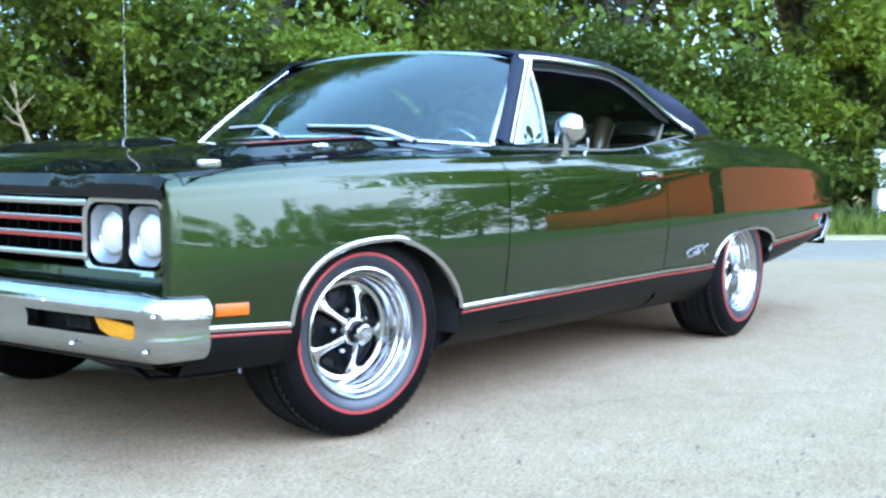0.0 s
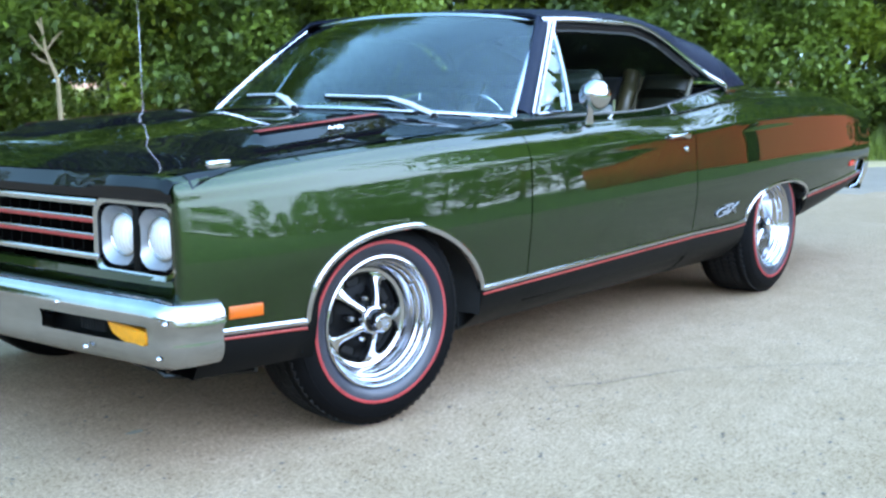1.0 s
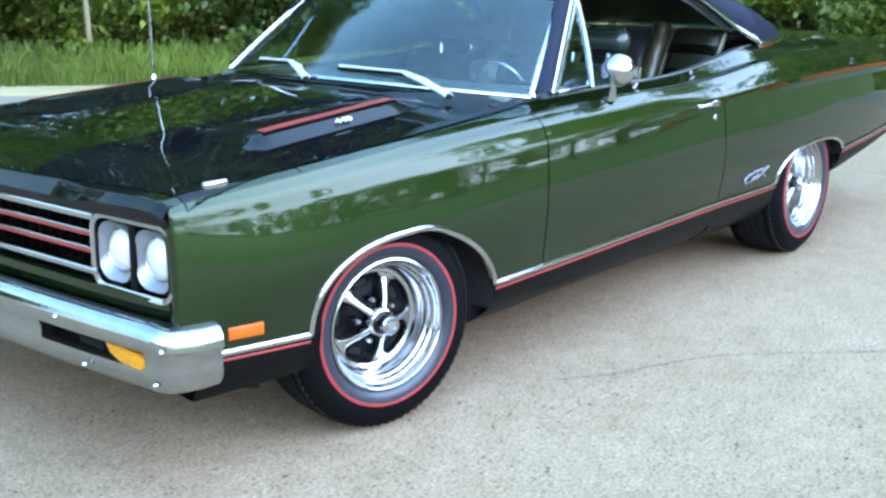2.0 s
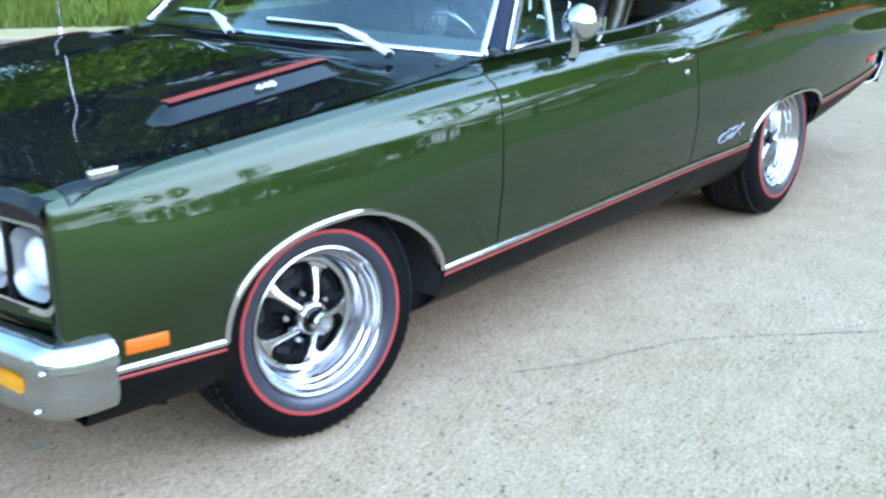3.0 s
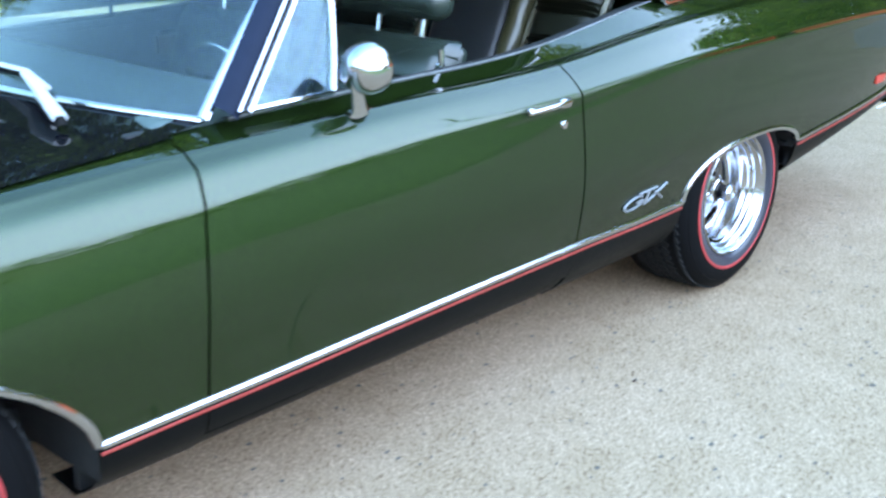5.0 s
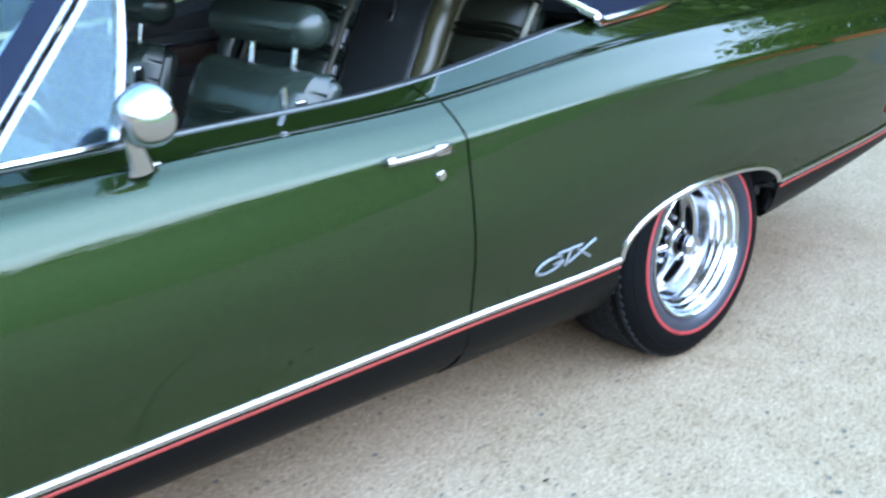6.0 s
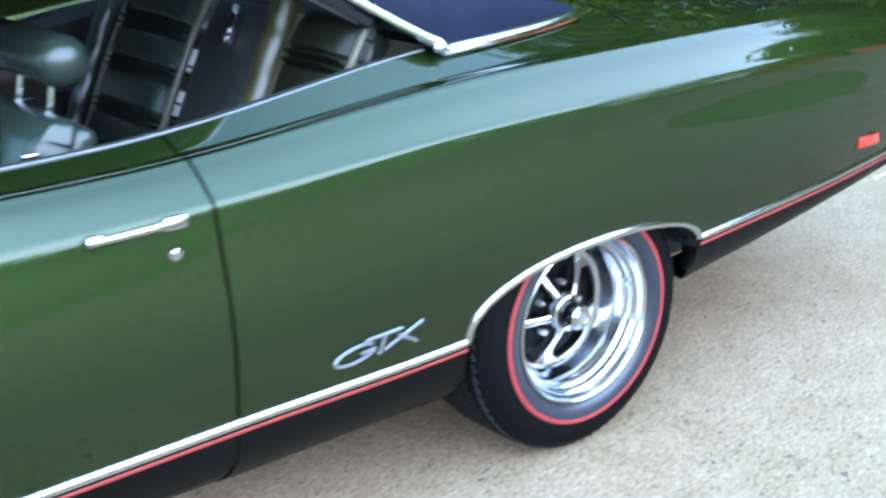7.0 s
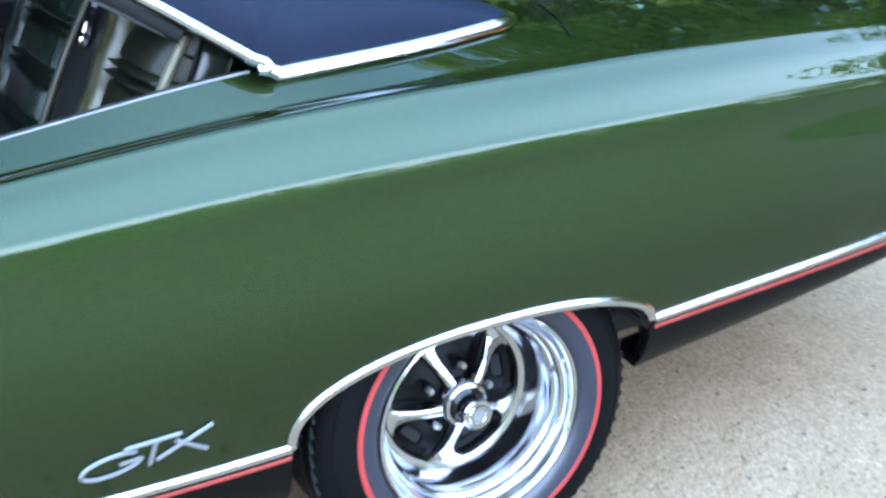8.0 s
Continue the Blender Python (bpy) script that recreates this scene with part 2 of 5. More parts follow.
def tube_bm(pts, r, sides=8, squash=None, up=(0, 0, 1), caps=True):
    """A bar along pts; r is one radius or one a point; squash=(a, b) gives an elliptic bar."""
    P = [Vector(p) for p in pts]
    rs = [float(r)] * len(P) if np.isscalar(r) else [float(q) for q in r]
    a, b = squash or (1, 1)
    rings = []
    for i, p in enumerate(P):
        t = (P[min(i + 1, len(P) - 1)] - P[max(i - 1, 0)]).normalized()
        s = t.cross(Vector(up))
        s = s.normalized() if s.length > 1e-4 else Vector((0, 1, 0))
        w = s.cross(t)
        rings.append([tuple(p + rs[i] * (a * math.cos(q) * s + b * math.sin(q) * w)) for q in np.linspace(0, 2 * math.pi, sides, endpoint=False).tolist()])
    bm = grid_bm(rings, close_v=True)
    if caps:
        bm.verts.ensure_lookup_table()
        n = len(P)
        bm.faces.new([bm.verts[j] for j in range(sides)][::-1])
        bm.faces.new([bm.verts[(n - 1) * sides + j] for j in range(sides)])
    bmesh.ops.recalc_face_normals(bm, faces=bm.faces)
    return bm


def strip_bm(pts, width, depth, up, out):
    """A flat moulding along pts, width along up and depth along out."""
    up, out = Vector(up).normalized(), Vector(out).normalized()
    prof = [(-0.5, 0), (-0.5, 0.55), (-0.25, 0.95), (0.25, 0.95), (0.5, 0.55), (0.5, 0)]
    V = [[tuple(Vector(p) + up * width * a + out * depth * b) for a, b in prof] for p in pts]
    bm = grid_bm(V)
    bmesh.ops.recalc_face_normals(bm, faces=bm.faces)
    return bm


def joined(*bms):
    out = bmesh.new()
    for b in bms:
        me = bpy.data.meshes.new("tmp")
        b.to_mesh(me)
        b.free()
        out.from_mesh(me)
        bpy.data.meshes.remove(me)
    return out


def mirrored(bm):
    bm.transform(Matrix.Scale(-1, 4, (0, 1, 0)))
    bmesh.ops.reverse_faces(bm, faces=bm.faces)
    return bm


# ---------------------------------------------------------------- ground
EDGE, ALONG, AWAY = Vector((4.6, 7.6, 0)), Vector((0.75, -0.66, 0)).normalized(), Vector((0.66, 0.75, 0)).normalized()


def paving():
    """Pale worn road surface: light aggregate in a grey-tan binder, dark stones, stains."""
    m, n, l, b = material("pale_chip_paving")
    tc = n.new("ShaderNodeTexCoord")

    def noise_at(scale, detail=4, rough=0.55):
        t = n.new("ShaderNodeTexNoise")
        t.inputs["Scale"].default_value, t.inputs["Detail"].default_value, t.inputs["Roughness"].default_value = scale, detail, rough
        l.new(tc.outputs["Object"], t.inputs["Vector"])
        return t

    def ramp(src, lo, hi, c0, c1):
        r = n.new("ShaderNodeValToRGB")
        r.color_ramp.elements[0].position, r.color_ramp.elements[1].position = lo, hi
        r.color_ramp.elements[0].color, r.color_ramp.elements[1].color = (*c0, 1), (*c1, 1)
        l.new(src, r.inputs["Fac"])
        return r

    def blend(kind, a, c, fac=1.0):
        x = n.new("ShaderNodeMixRGB")
        x.blend_type = kind
        l.new(a, x.inputs["Color1"])
        l.new(c, x.inputs["Color2"])
        if isinstance(fac, float):
            x.inputs["Fac"].default_value = fac
        else:
            l.new(fac, x.inputs["Fac"])
        return x

    grain = ramp(noise_at(80, 8, 0.88).outputs["Fac"], 0.40, 0.60, (0.192, 0.095, 0.059), (0.555, 0.296, 0.204))
    stones = n.new("ShaderNodeTexVoronoi")
    stones.inputs["Scale"].default_value = 70
    l.new(tc.outputs["Object"], stones.inputs["Vector"])
    dark = ramp(stones.outputs["Distance"], 0.10, 0.22, (0.22, 0.18, 0.14), (1, 1, 1))
    patch = ramp(noise_at(0.7, 5).outputs["Fac"], 0.35, 0.68, (0.88, 0.84, 0.79), (1.05, 1.04, 1.04))
    mid = ramp(noise_at(24, 5, 0.7).outputs["Fac"], 0.3, 0.7, (0.86, 0.83, 0.79), (1.08, 1.08, 1.08))
    pits = ramp(noise_at(46, 3, 0.6).outputs["Fac"], 0.30, 0.40, (0.42, 0.36, 0.30), (1, 1, 1))
    c = blend("MULTIPLY", grain.outputs[0], dark.outputs[0], 0.5)
    c = blend("MULTIPLY", c.outputs[0], pits.outputs[0], 0.8)
    c = blend("MULTIPLY", c.outputs[0], patch.outputs[0])
    c = blend("MULTIPLY", c.outputs[0], mid.outputs[0])
    mottle = ramp(noise_at(7, 4, 0.65).outputs["Fac"], 0.34, 0.64, (0.91, 0.88, 0.84), (1.05, 1.05, 1.05))
    c = blend("MULTIPLY", c.outputs[0], mottle.outputs[0])
    l.new(c.outputs[0], b.inputs["Base Color"])
    b.inputs["Roughness"].default_value = 0.95
    b.inputs["Specular IOR Level"].default_value = 0.2
    bp = n.new("ShaderNodeBump")
    bp.inputs["Strength"].default_value, bp.inputs["Distance"].default_value = 0.12, 0.003
    l.new(noise_at(150, 4, 0.6).outputs["Fac"], bp.inputs["Height"])
    l.new(bp.outputs["Normal"], b.inputs["Normal"])
    return m


PAVING = paving()
SOIL = plain("dry_sandy_soil", (0.38, 0.225, 0.115), 0.95, vary=0.25, scale=25, bump=0.8, bump_scale=90)
TURF = plain("turf", (0.080, 0.150, 0.023), 0.9, vary=0.4, scale=8, bump=0.8, bump_scale=60)
TAR = plain("dark_crack", (0.075, 0.062, 0.048), 0.95, vary=0.3, scale=60)
STAIN = plain("oil_stain", (0.16, 0.135, 0.105), 0.85, vary=0.3, scale=60)

bm = bmesh.new()
bmesh.ops.create_grid(bm, x_segments=8, y_segments=8, size=300)
tagged(part("ground", bm, PAVING, smooth=False), "pale grey-tan chip-sealed parking lot surface", "ground", kind="structure")


def verge(name, mat, near, far, z0, z1, wobble, label, seed):
    """A strip of ground along the lot's edge with an uneven near border."""
    rows = []
    for s in np.arange(-60, 60.1, 0.25).tolist():
        w = wobble * (noise.noise(Vector((s * 0.9, seed, 0))) + 0.5 * noise.noise(Vector((s * 3.1, seed, 2))))
        a, b = EDGE + ALONG * float(s) + AWAY * (near + w), EDGE + ALONG * float(s) + AWAY * far
        rows.append([(a.x, a.y, -0.02), (a.x + AWAY.x * 0.06, a.y + AWAY.y * 0.06, z0)] +
                    [tuple(a.lerp(b, k) + Vector((0, 0, z0 + (z1 - z0) * k))) for k in (0.25, 0.5, 0.75, 1)])
    bm = grid_bm(rows)
    bmesh.ops.recalc_face_normals(bm, faces=bm.faces)
    return tagged(part(name, bm, mat), label, "verge", kind="structure")


ASPHALT = plain("old_asphalt", (0.215, 0.140, 0.106), 0.95, vary=0.22, scale=30, bump=0.6, bump_scale=120)
verge("asphalt_strip", ASPHALT, -3.0, 0.2, 0.004, 0.008, 0.55, "strip of older dark grey asphalt along the lot's edge", 5)
verge("verge_soil", SOIL, -0.30, 2.0, 0.012, 0.03, 0.12, "strip of dry sandy soil along the lot", 3)
bm = grid_bm([[(x, y, z) for y, z in ((-5.0 + 0.25 * math.sin(x * 0.7), -0.02), (-5.2 + 0.25 * math.sin(x * 0.7), 0.03), (-25, 0.1), (-70, 0.6), (-290, 1.5))] for x in np.linspace(-120, 160, 141).tolist()], flip=True)
tagged(part("lawn_far", bm, TURF), "mown grass beyond the far side of the lot", "lawn", kind="structure")
verge("lawn", TURF, 0.55, 60.0, 0.03, 0.5, 0.2, "rough grass bank behind the parking lot", 7)


def crack_bm(pts, width, seed, z=0.003):
    """Thin ragged crack: a narrow strip with an uneven outline."""
    P = []
    for (ax, ay), (bx, by) in zip(pts[:-1], pts[1:]):
        for k in range(8):
            u = k / 8
            P.append(Vector((ax + (bx - ax) * u, ay + (by - ay) * u, z)))
    V = []
    for i, p in enumerate(P):
        t = (P[min(i + 1, len(P) - 1)] - P[max(i - 1, 0)]).normalized()
        s = Vector((-t.y, t.x, 0))
        off = 0.012 * noise.noise(Vector((i * 0.45, seed, 0)))
        w = width * (0.6 + 0.9 * abs(noise.noise(Vector((i * 0.9, seed, 5)))))
        V.append([tuple(p + s * (off - w)), tuple(p + s * (off + w))])
    bm = grid_bm(V)
    bmesh.ops.recalc_face_normals(bm, faces=bm.faces)
    return bm


tagged(part("pavement_crack", crack_bm([(0.70, -1.03), (0.90, -1.17), (1.07, -1.235), (1.27, -1.33), (1.49, -1.545), (1.78, -1.85), (2.4, -2.45), (3.2, -3.1)], 0.0022, 1), TAR), "thin ragged crack in the pale paving", "crack", kind="structure")


def blot_bm(x, y, rx, ry, seed, z=0.004):
    bm = bmesh.new()
    c = bm.verts.new((x, y, z))
    ring = []
    for k in range(20):
        a = 2 * math.pi * k / 20
        r = 1 + 0.45 * noise.noise(Vector((math.cos(a) * 1.6, math.sin(a) * 1.6, seed)))
        ring.append(bm.verts.new((x + rx * r * math.cos(a), y + ry * r * math.sin(a), z)))
    for k in range(20):
        bm.faces.new((c, ring[k], ring[(k + 1) % 20]))
    return bm


tagged(part("oil_stain", blot_bm(-0.467, -0.33, 0.032, 0.014, 3), STAIN), "small dark oil stain on the paving", "stain", kind="structure")
rb = random.Random(4)
tagged(part("grit", joined(*[blot_bm(rb.uniform(-1.6, 4.6), rb.uniform(-2.6, 0.4), 0.0045 * rb.uniform(0.4, 1.2) ** 1.5 * 1.6, 0.0035 * rb.uniform(0.4, 1.2) ** 1.5 * 1.6, k, 0.003) for k in range(1600)]), TAR), "scattered dark grit and bits of dry leaf", "grit", kind="stuff")


def leaf_material(name, dark, light, through):
    m, n, l, b = material(name)
    geo, mix = n.new("ShaderNodeNewGeometry"), n.new("ShaderNodeMixRGB")
    mix.inputs["Color1"].default_value, mix.inputs["Color2"].default_value = (*dark, 1), (*light, 1)
    l.new(geo.outputs["Random Per Island"], mix.inputs["Fac"])
    tc, wide, vary = n.new("ShaderNodeNewGeometry"), n.new("ShaderNodeTexNoise"), n.new("ShaderNodeMixRGB")
    wide.inputs["Scale"].default_value, wide.inputs["Detail"].default_value = 0.55, 3
    l.new(tc.outputs["Position"], wide.inputs["Vector"])
    tone = n.new("ShaderNodeValToRGB")
    tone.color_ramp.elements[0].position, tone.color_ramp.elements[1].position = 0.35, 0.68
    tone.color_ramp.elements[0].color, tone.color_ramp.elements[1].color = (0.55, 0.62, 0.7, 1), (1.55, 1.35, 1.1, 1)
    l.new(wide.outputs["Fac"], tone.inputs["Fac"])
    vary.blend_type, vary.inputs["Fac"].default_value = "MULTIPLY", 1.0
    l.new(mix.outputs["Color"], vary.inputs["Color1"])
    l.new(tone.outputs["Color"], vary.inputs["Color2"])
    mix = vary
    l.new(mix.outputs["Color"], b.inputs["Base Color"])
    b.inputs["Roughness"].default_value = 0.5
    tr, ms = n.new("ShaderNodeBsdfTranslucent"), n.new("ShaderNodeMixShader")
    l.new(mix.outputs["Color"], tr.inputs["Color"])
    ms.inputs["Fac"].default_value = through
    l.new(b.outputs[0], ms.inputs[1])
    l.new(tr.outputs[0], ms.inputs[2])
    l.new(ms.outputs[0], n["Material Output"].inputs["Surface"])
    return m


LEAF_A = leaf_material("leaves_fresh", (0.033, 0.098, 0.013), (0.110, 0.235, 0.037), 0.45)
LEAF_B = leaf_material("leaves_deep", (0.022, 0.074, 0.013), (0.072, 0.170, 0.032), 0.42)
LEAF_C = leaf_material("leaves_yellowish", (0.066, 0.136, 0.016), (0.158, 0.250, 0.036), 0.5)
BLADE = leaf_material("grass_blades", (0.045, 0.105, 0.015), (0.115, 0.21, 0.038), 0.4)
BARK = plain("bark", (0.045, 0.036, 0.028), 0.9, vary=0.35, scale=20, bump=0.9, bump_scale=40)
DEAD_WOOD = plain("dead_wood", (0.26, 0.15, 0.08), 0.85, vary=0.25, scale=25, bump=0.5, bump_scale=60)


def leaves_mesh(name, pts, size, rng, droop=0.35):
    """Folded four-cornered leaves at pts (n x 3)."""
    n = len(pts)
    yaw, tilt = rng.uniform(0, 2 * np.pi, n), rng.normal(-droop, 0.5, n)
    d = np.stack([np.cos(yaw) * np.cos(tilt), np.sin(yaw) * np.cos(tilt), np.sin(tilt)], 1)
    side = np.cross(d, np.stack([rng.normal(0, 0.5, n), rng.normal(0, 0.5, n), np.ones(n)], 1))
    side /= np.linalg.norm(side, axis=1)[:, None] + 1e-9
    up = np.cross(side, d)
    s = (size * rng.uniform(0.6, 1.3, n))[:, None]
    V = np.stack([pts, pts + s * (0.45 * d + 0.32 * side + 0.08 * up), pts + s * d, pts + s * (0.45 * d - 0.32 * side + 0.08 * up)], 1).reshape(-1, 3)
    F = np.arange(4 * n).reshape(n, 4)
    me = bpy.data.meshes.new(name)
    me.vertices.add(len(V))
    me.vertices.foreach_set("co", V.ravel())
    me.loops.add(4 * n)
    me.loops.foreach_set("vertex_index", F.ravel())
    me.polygons.add(n)
    me.polygons.foreach_set("loop_start", np.arange(0, 4 * n, 4))
    me.update(calc_edges=True)
    return me


def tree(name, label, base, height, spread, leaf, count, size, seed, trunk=0.09, low=0.15, clumps=34, bark=None):
    """Trunk, forking limbs and a crown of leaves gathered round the twigs' ends."""
    rng = np.random.default_rng(seed)
    root = new(name)
    root.location = base
    lean = rng.normal(0, 0.06, 2)
    stem = [(lean[0] * height * u**1.5, lean[1] * height * u**1.5, height * u * 0.85 - 0.1) for u in np.linspace(0, 1, 7).tolist()]
    bms = [tube_bm(stem, [trunk * (1 - 0.8 * u) for u in np.linspace(0, 1, 7).tolist()], 7, up=(0, 1, 0.1))]
    centres = []
    for i in range(clumps):
        u = low + (1 - low) * rng.uniform(0, 1) ** 0.8
        a, r = rng.uniform(0, 2 * np.pi), spread * (1.05 - 0.65 * abs(u - 0.45)) * rng.uniform(0.35, 1.0) * (1 if u < 0.8 else 0.7)
        k = max(0.02, u - rng.uniform(0.1, 0.3))
        u, k, a, r = float(u), float(k), float(a), float(r)
        p0 = Vector((lean[0] * height * k**1.5, lean[1] * height * k**1.5, height * 0.85 * k))
        p2 = Vector((r * math.cos(a), r * math.sin(a), height * u))
        p1 = p0.lerp(p2, 0.5) + Vector((0, 0, 0.12 * r))
        if i % 2 == 0 or leaf is None:
            bms.append(tube_bm([p0, p1, p2], [trunk * 0.32, trunk * 0.2, trunk * 0.06], 5, up=(0.1, 0.2, 1)))
        centres.append(p2)
    part("trunk", joined(*bms), bark or BARK, root)
    C = np.array([tuple(c) for c in centres])
    which = rng.integers(0, len(C), count)
    rad = rng.uniform(0.55, 1.2, len(C)) * spread * 0.34
    v = rng.normal(0, 1, (count, 3))
    v /= np.linalg.norm(v, axis=1)[:, None]
    pts = C[which] + v * (rad[which] * rng.uniform(0.25, 1.0, count) ** 0.5)[:, None] * np.array([1, 1, 0.75])
    pts = pts[pts[:, 2] > 0.03]
    me = leaves_mesh("crown", pts, size, rng)
    me.materials.append(leaf)
    crown = new("crown", me)
    crown.parent = root
    return tagged(root, label, "tree")


def at_edge(s, d, z=0.0):
    p = EDGE + ALONG * s + AWAY * d
    return (p.x, p.y, z)


rnd = random.Random(11)
SHRUB = "dense green shrub in full leaf at the lot's edge"
TREE = "tall leafy deciduous tree with a dark trunk"
shrubs = [tree("shrub", SHRUB, at_edge(-24.5 + 1.2 * i, 2.4, 0.05), 2.3 + 0.35 * (i % 3), 1.35, leaf, 10800, 0.102, 100 + i, trunk=0.035, low=0.06, clumps=44)
          for i, leaf in enumerate((LEAF_A, LEAF_B, LEAF_C, LEAF_A))]
trees = [tree("tree", TREE, at_edge(-30 + 2.0 * i, 5.0, 0.05), 7.0 + 0.9 * (i % 3), 2.3, leaf, 16500, 0.116, 200 + i, trunk=0.12, low=0.10, clumps=70)
         for i, leaf in enumerate((LEAF_B, LEAF_A, LEAF_C, LEAF_B))]
for t in shrubs:
    tagged(t, category="shrub", group="shrubs along the lot")
for t in trees:
    tagged(t, group="trees behind the lot")
for k in range(36):
    x, y, z = at_edge(-17.8 + 1.0 * k + rnd.uniform(-0.3, 0.3), rnd.uniform(2.3, 3.6), 0.05)
    copy_thing(shrubs[(k * 3 + k // 4) % 4], pose(x, y, z, 0, 0, rnd.uniform(0, 360)))
for row, d in ((0, 4.6), (1, 8.0)):
    for k in range(19):
        if row == 1 and k % 4 in (1, 2):
            continue
        x, y, z = at_edge(-22.5 + 2.25 * k + rnd.uniform(-0.7, 0.7), d + rnd.uniform(-0.7, 0.7), 0.08)
        copy_thing(trees[(k + row * 2 + k // 4) % 4], pose(x, y, z, 0, 0, rnd.uniform(0, 360)) @ Matrix.Scale((1.3, 1.8)[row] * rnd.uniform(0.92, 1.08), 4))
tagged(tree("tree", "deciduous tree with a thick dark bare trunk", (9.3, 8.4, 0.05), 8.5, 2.2, LEAF_B, 8000, 0.145, 260, trunk=0.27, low=0.5, clumps=50), group="trees behind the lot")
# the far side of the lot, behind the camera
far_trees = [tree("tree", TREE, (40.0 - 4 * i, -62.0, 0.3), 7.5 + i, 2.3, leaf, 4200, 0.24, 300 + i, trunk=0.12, low=0.10, clumps=60) for i, leaf in enumerate((LEAF_B, LEAF_A))]
far_shrubs = [tree("shrub", SHRUB, (24.0 - 4 * i, -60.0, 0.3), 2.5, 1.35, leaf, 1700, 0.22, 310 + i, trunk=0.035, low=0.06, clumps=30) for i, leaf in enumerate((LEAF_A, LEAF_B))]
for t in far_shrubs:
    tagged(t, category="shrub", group="shrubs along the lot")
for t in far_trees:
    tagged(t, group="trees behind the lot")
for k in range(30):
    a = radians(152 + 5.6 * k)
    r = 46 + rnd.uniform(-4, 5)
    copy_thing(far_trees[k % 2], pose(2 + r * math.cos(a), -2 + r * math.sin(a), 0, 0, 0, rnd.uniform(0, 360)) @ Matrix.Scale(rnd.uniform(0.85, 1.1) if math.degrees(a) > 218 else rnd.uniform(1.1, 1.5), 4))


for k in range(34):
    a = radians(150 + 5.0 * k)
    r = 44 + rnd.uniform(-3, 3)
    copy_thing(far_shrubs[k % 2], pose(2 + r * math.cos(a), -2 + r * math.sin(a), 0.1, 0, 0, rnd.uniform(0, 360)) @ Matrix.Scale(rnd.uniform(0.9, 1.5) if math.degrees(a) > 218 else rnd.uniform(1.6, 2.4), 4))

# the row runs on beyond the end of the lot
for k in range(14):
    x, y, z = at_edge(-24.0 - 2.0 * k + rnd.uniform(-0.5, 0.5), 4.0 + rnd.uniform(-0.8, 2.5), 0.08)
    copy_thing(far_trees[k % 2], pose(x, y, z, 0, 0, rnd.uniform(0, 360)) @ Matrix.Scale(rnd.uniform(1.3, 1.6), 4))

# tall trees behind the brick building
for k in range(23):
    a = radians(7 - 2.9 * k)
    r = 44 + rnd.uniform(-1.5, 3) - 3 * (k % 2) * (k > 9)
    copy_thing(far_trees[k % 2], pose(2 + r * math.cos(a), -1 + r * math.sin(a), 0, 0, 0, rnd.uniform(0, 360)) @ Matrix.Scale(rnd.uniform(2.8, 3.2) if k < 14 else rnd.uniform(1.0, 1.25), 4))

# a bleached dead sapling in front of the shrubs
dead = tagged(new("dead_sapling"), "bare bleached dead sapling among the shrubs", "tree")
dx, dy, dz = at_edge(-0.1, 1.75)
dead.location = (dx, dy, -0.08)
AX = Vector((0.75, -0.66, 0))
pts = [(0.06, 0.0), (0.04, 0.6), (0.02, 1.15), (-0.10, 1.46), (-0.14, 1.85)]
part("stem", tube_bm([AX * a + Vector((0, 0, h)) for a, h in pts], [0.035, 0.032, 0.026, 0.02, 0.012], 7, up=(0.66, 0.75, 0)), DEAD_WOOD, dead)
for a0, h0, a1, h1, a2, h2 in ((-0.09, 1.44, -0.2, 1.55, -0.27, 1.66), (-0.02, 1.3, -0.16, 1.36, -0.26, 1.44), (-0.1, 1.46, 0.0, 1.6, 0.1, 1.7), (-0.13, 1.7, -0.18, 1.8, -0.2, 1.92)):
    part("branch", tube_bm([AX * a0 + Vector((0, 0, h0)), AX * a1 + Vector((0, 0, h1)), AX * a2 + Vector((0, 0, h2))], [0.016, 0.012, 0.006], 6, up=(0.66, 0.75, 0)), DEAD_WOOD, dead)

# white utility marker in the long grass
wx, wy, wz = at_edge(11.3, 1.7)
box = tagged(new("utility_box"), "pale white utility cabinet standing in the long grass", "utility box")
box.matrix_basis = pose(wx, wy, 0.02, 0, 0, -41)
part("cabinet", box_bm((0.24, 0.16, 1.08), (0, 0, 0.54), 0.012), WHITE_PAINT, box)
part("cap", box_bm((0.26, 0.18, 0.06), (0, 0, 1.10), 0.015), WHITE_PAINT, box)


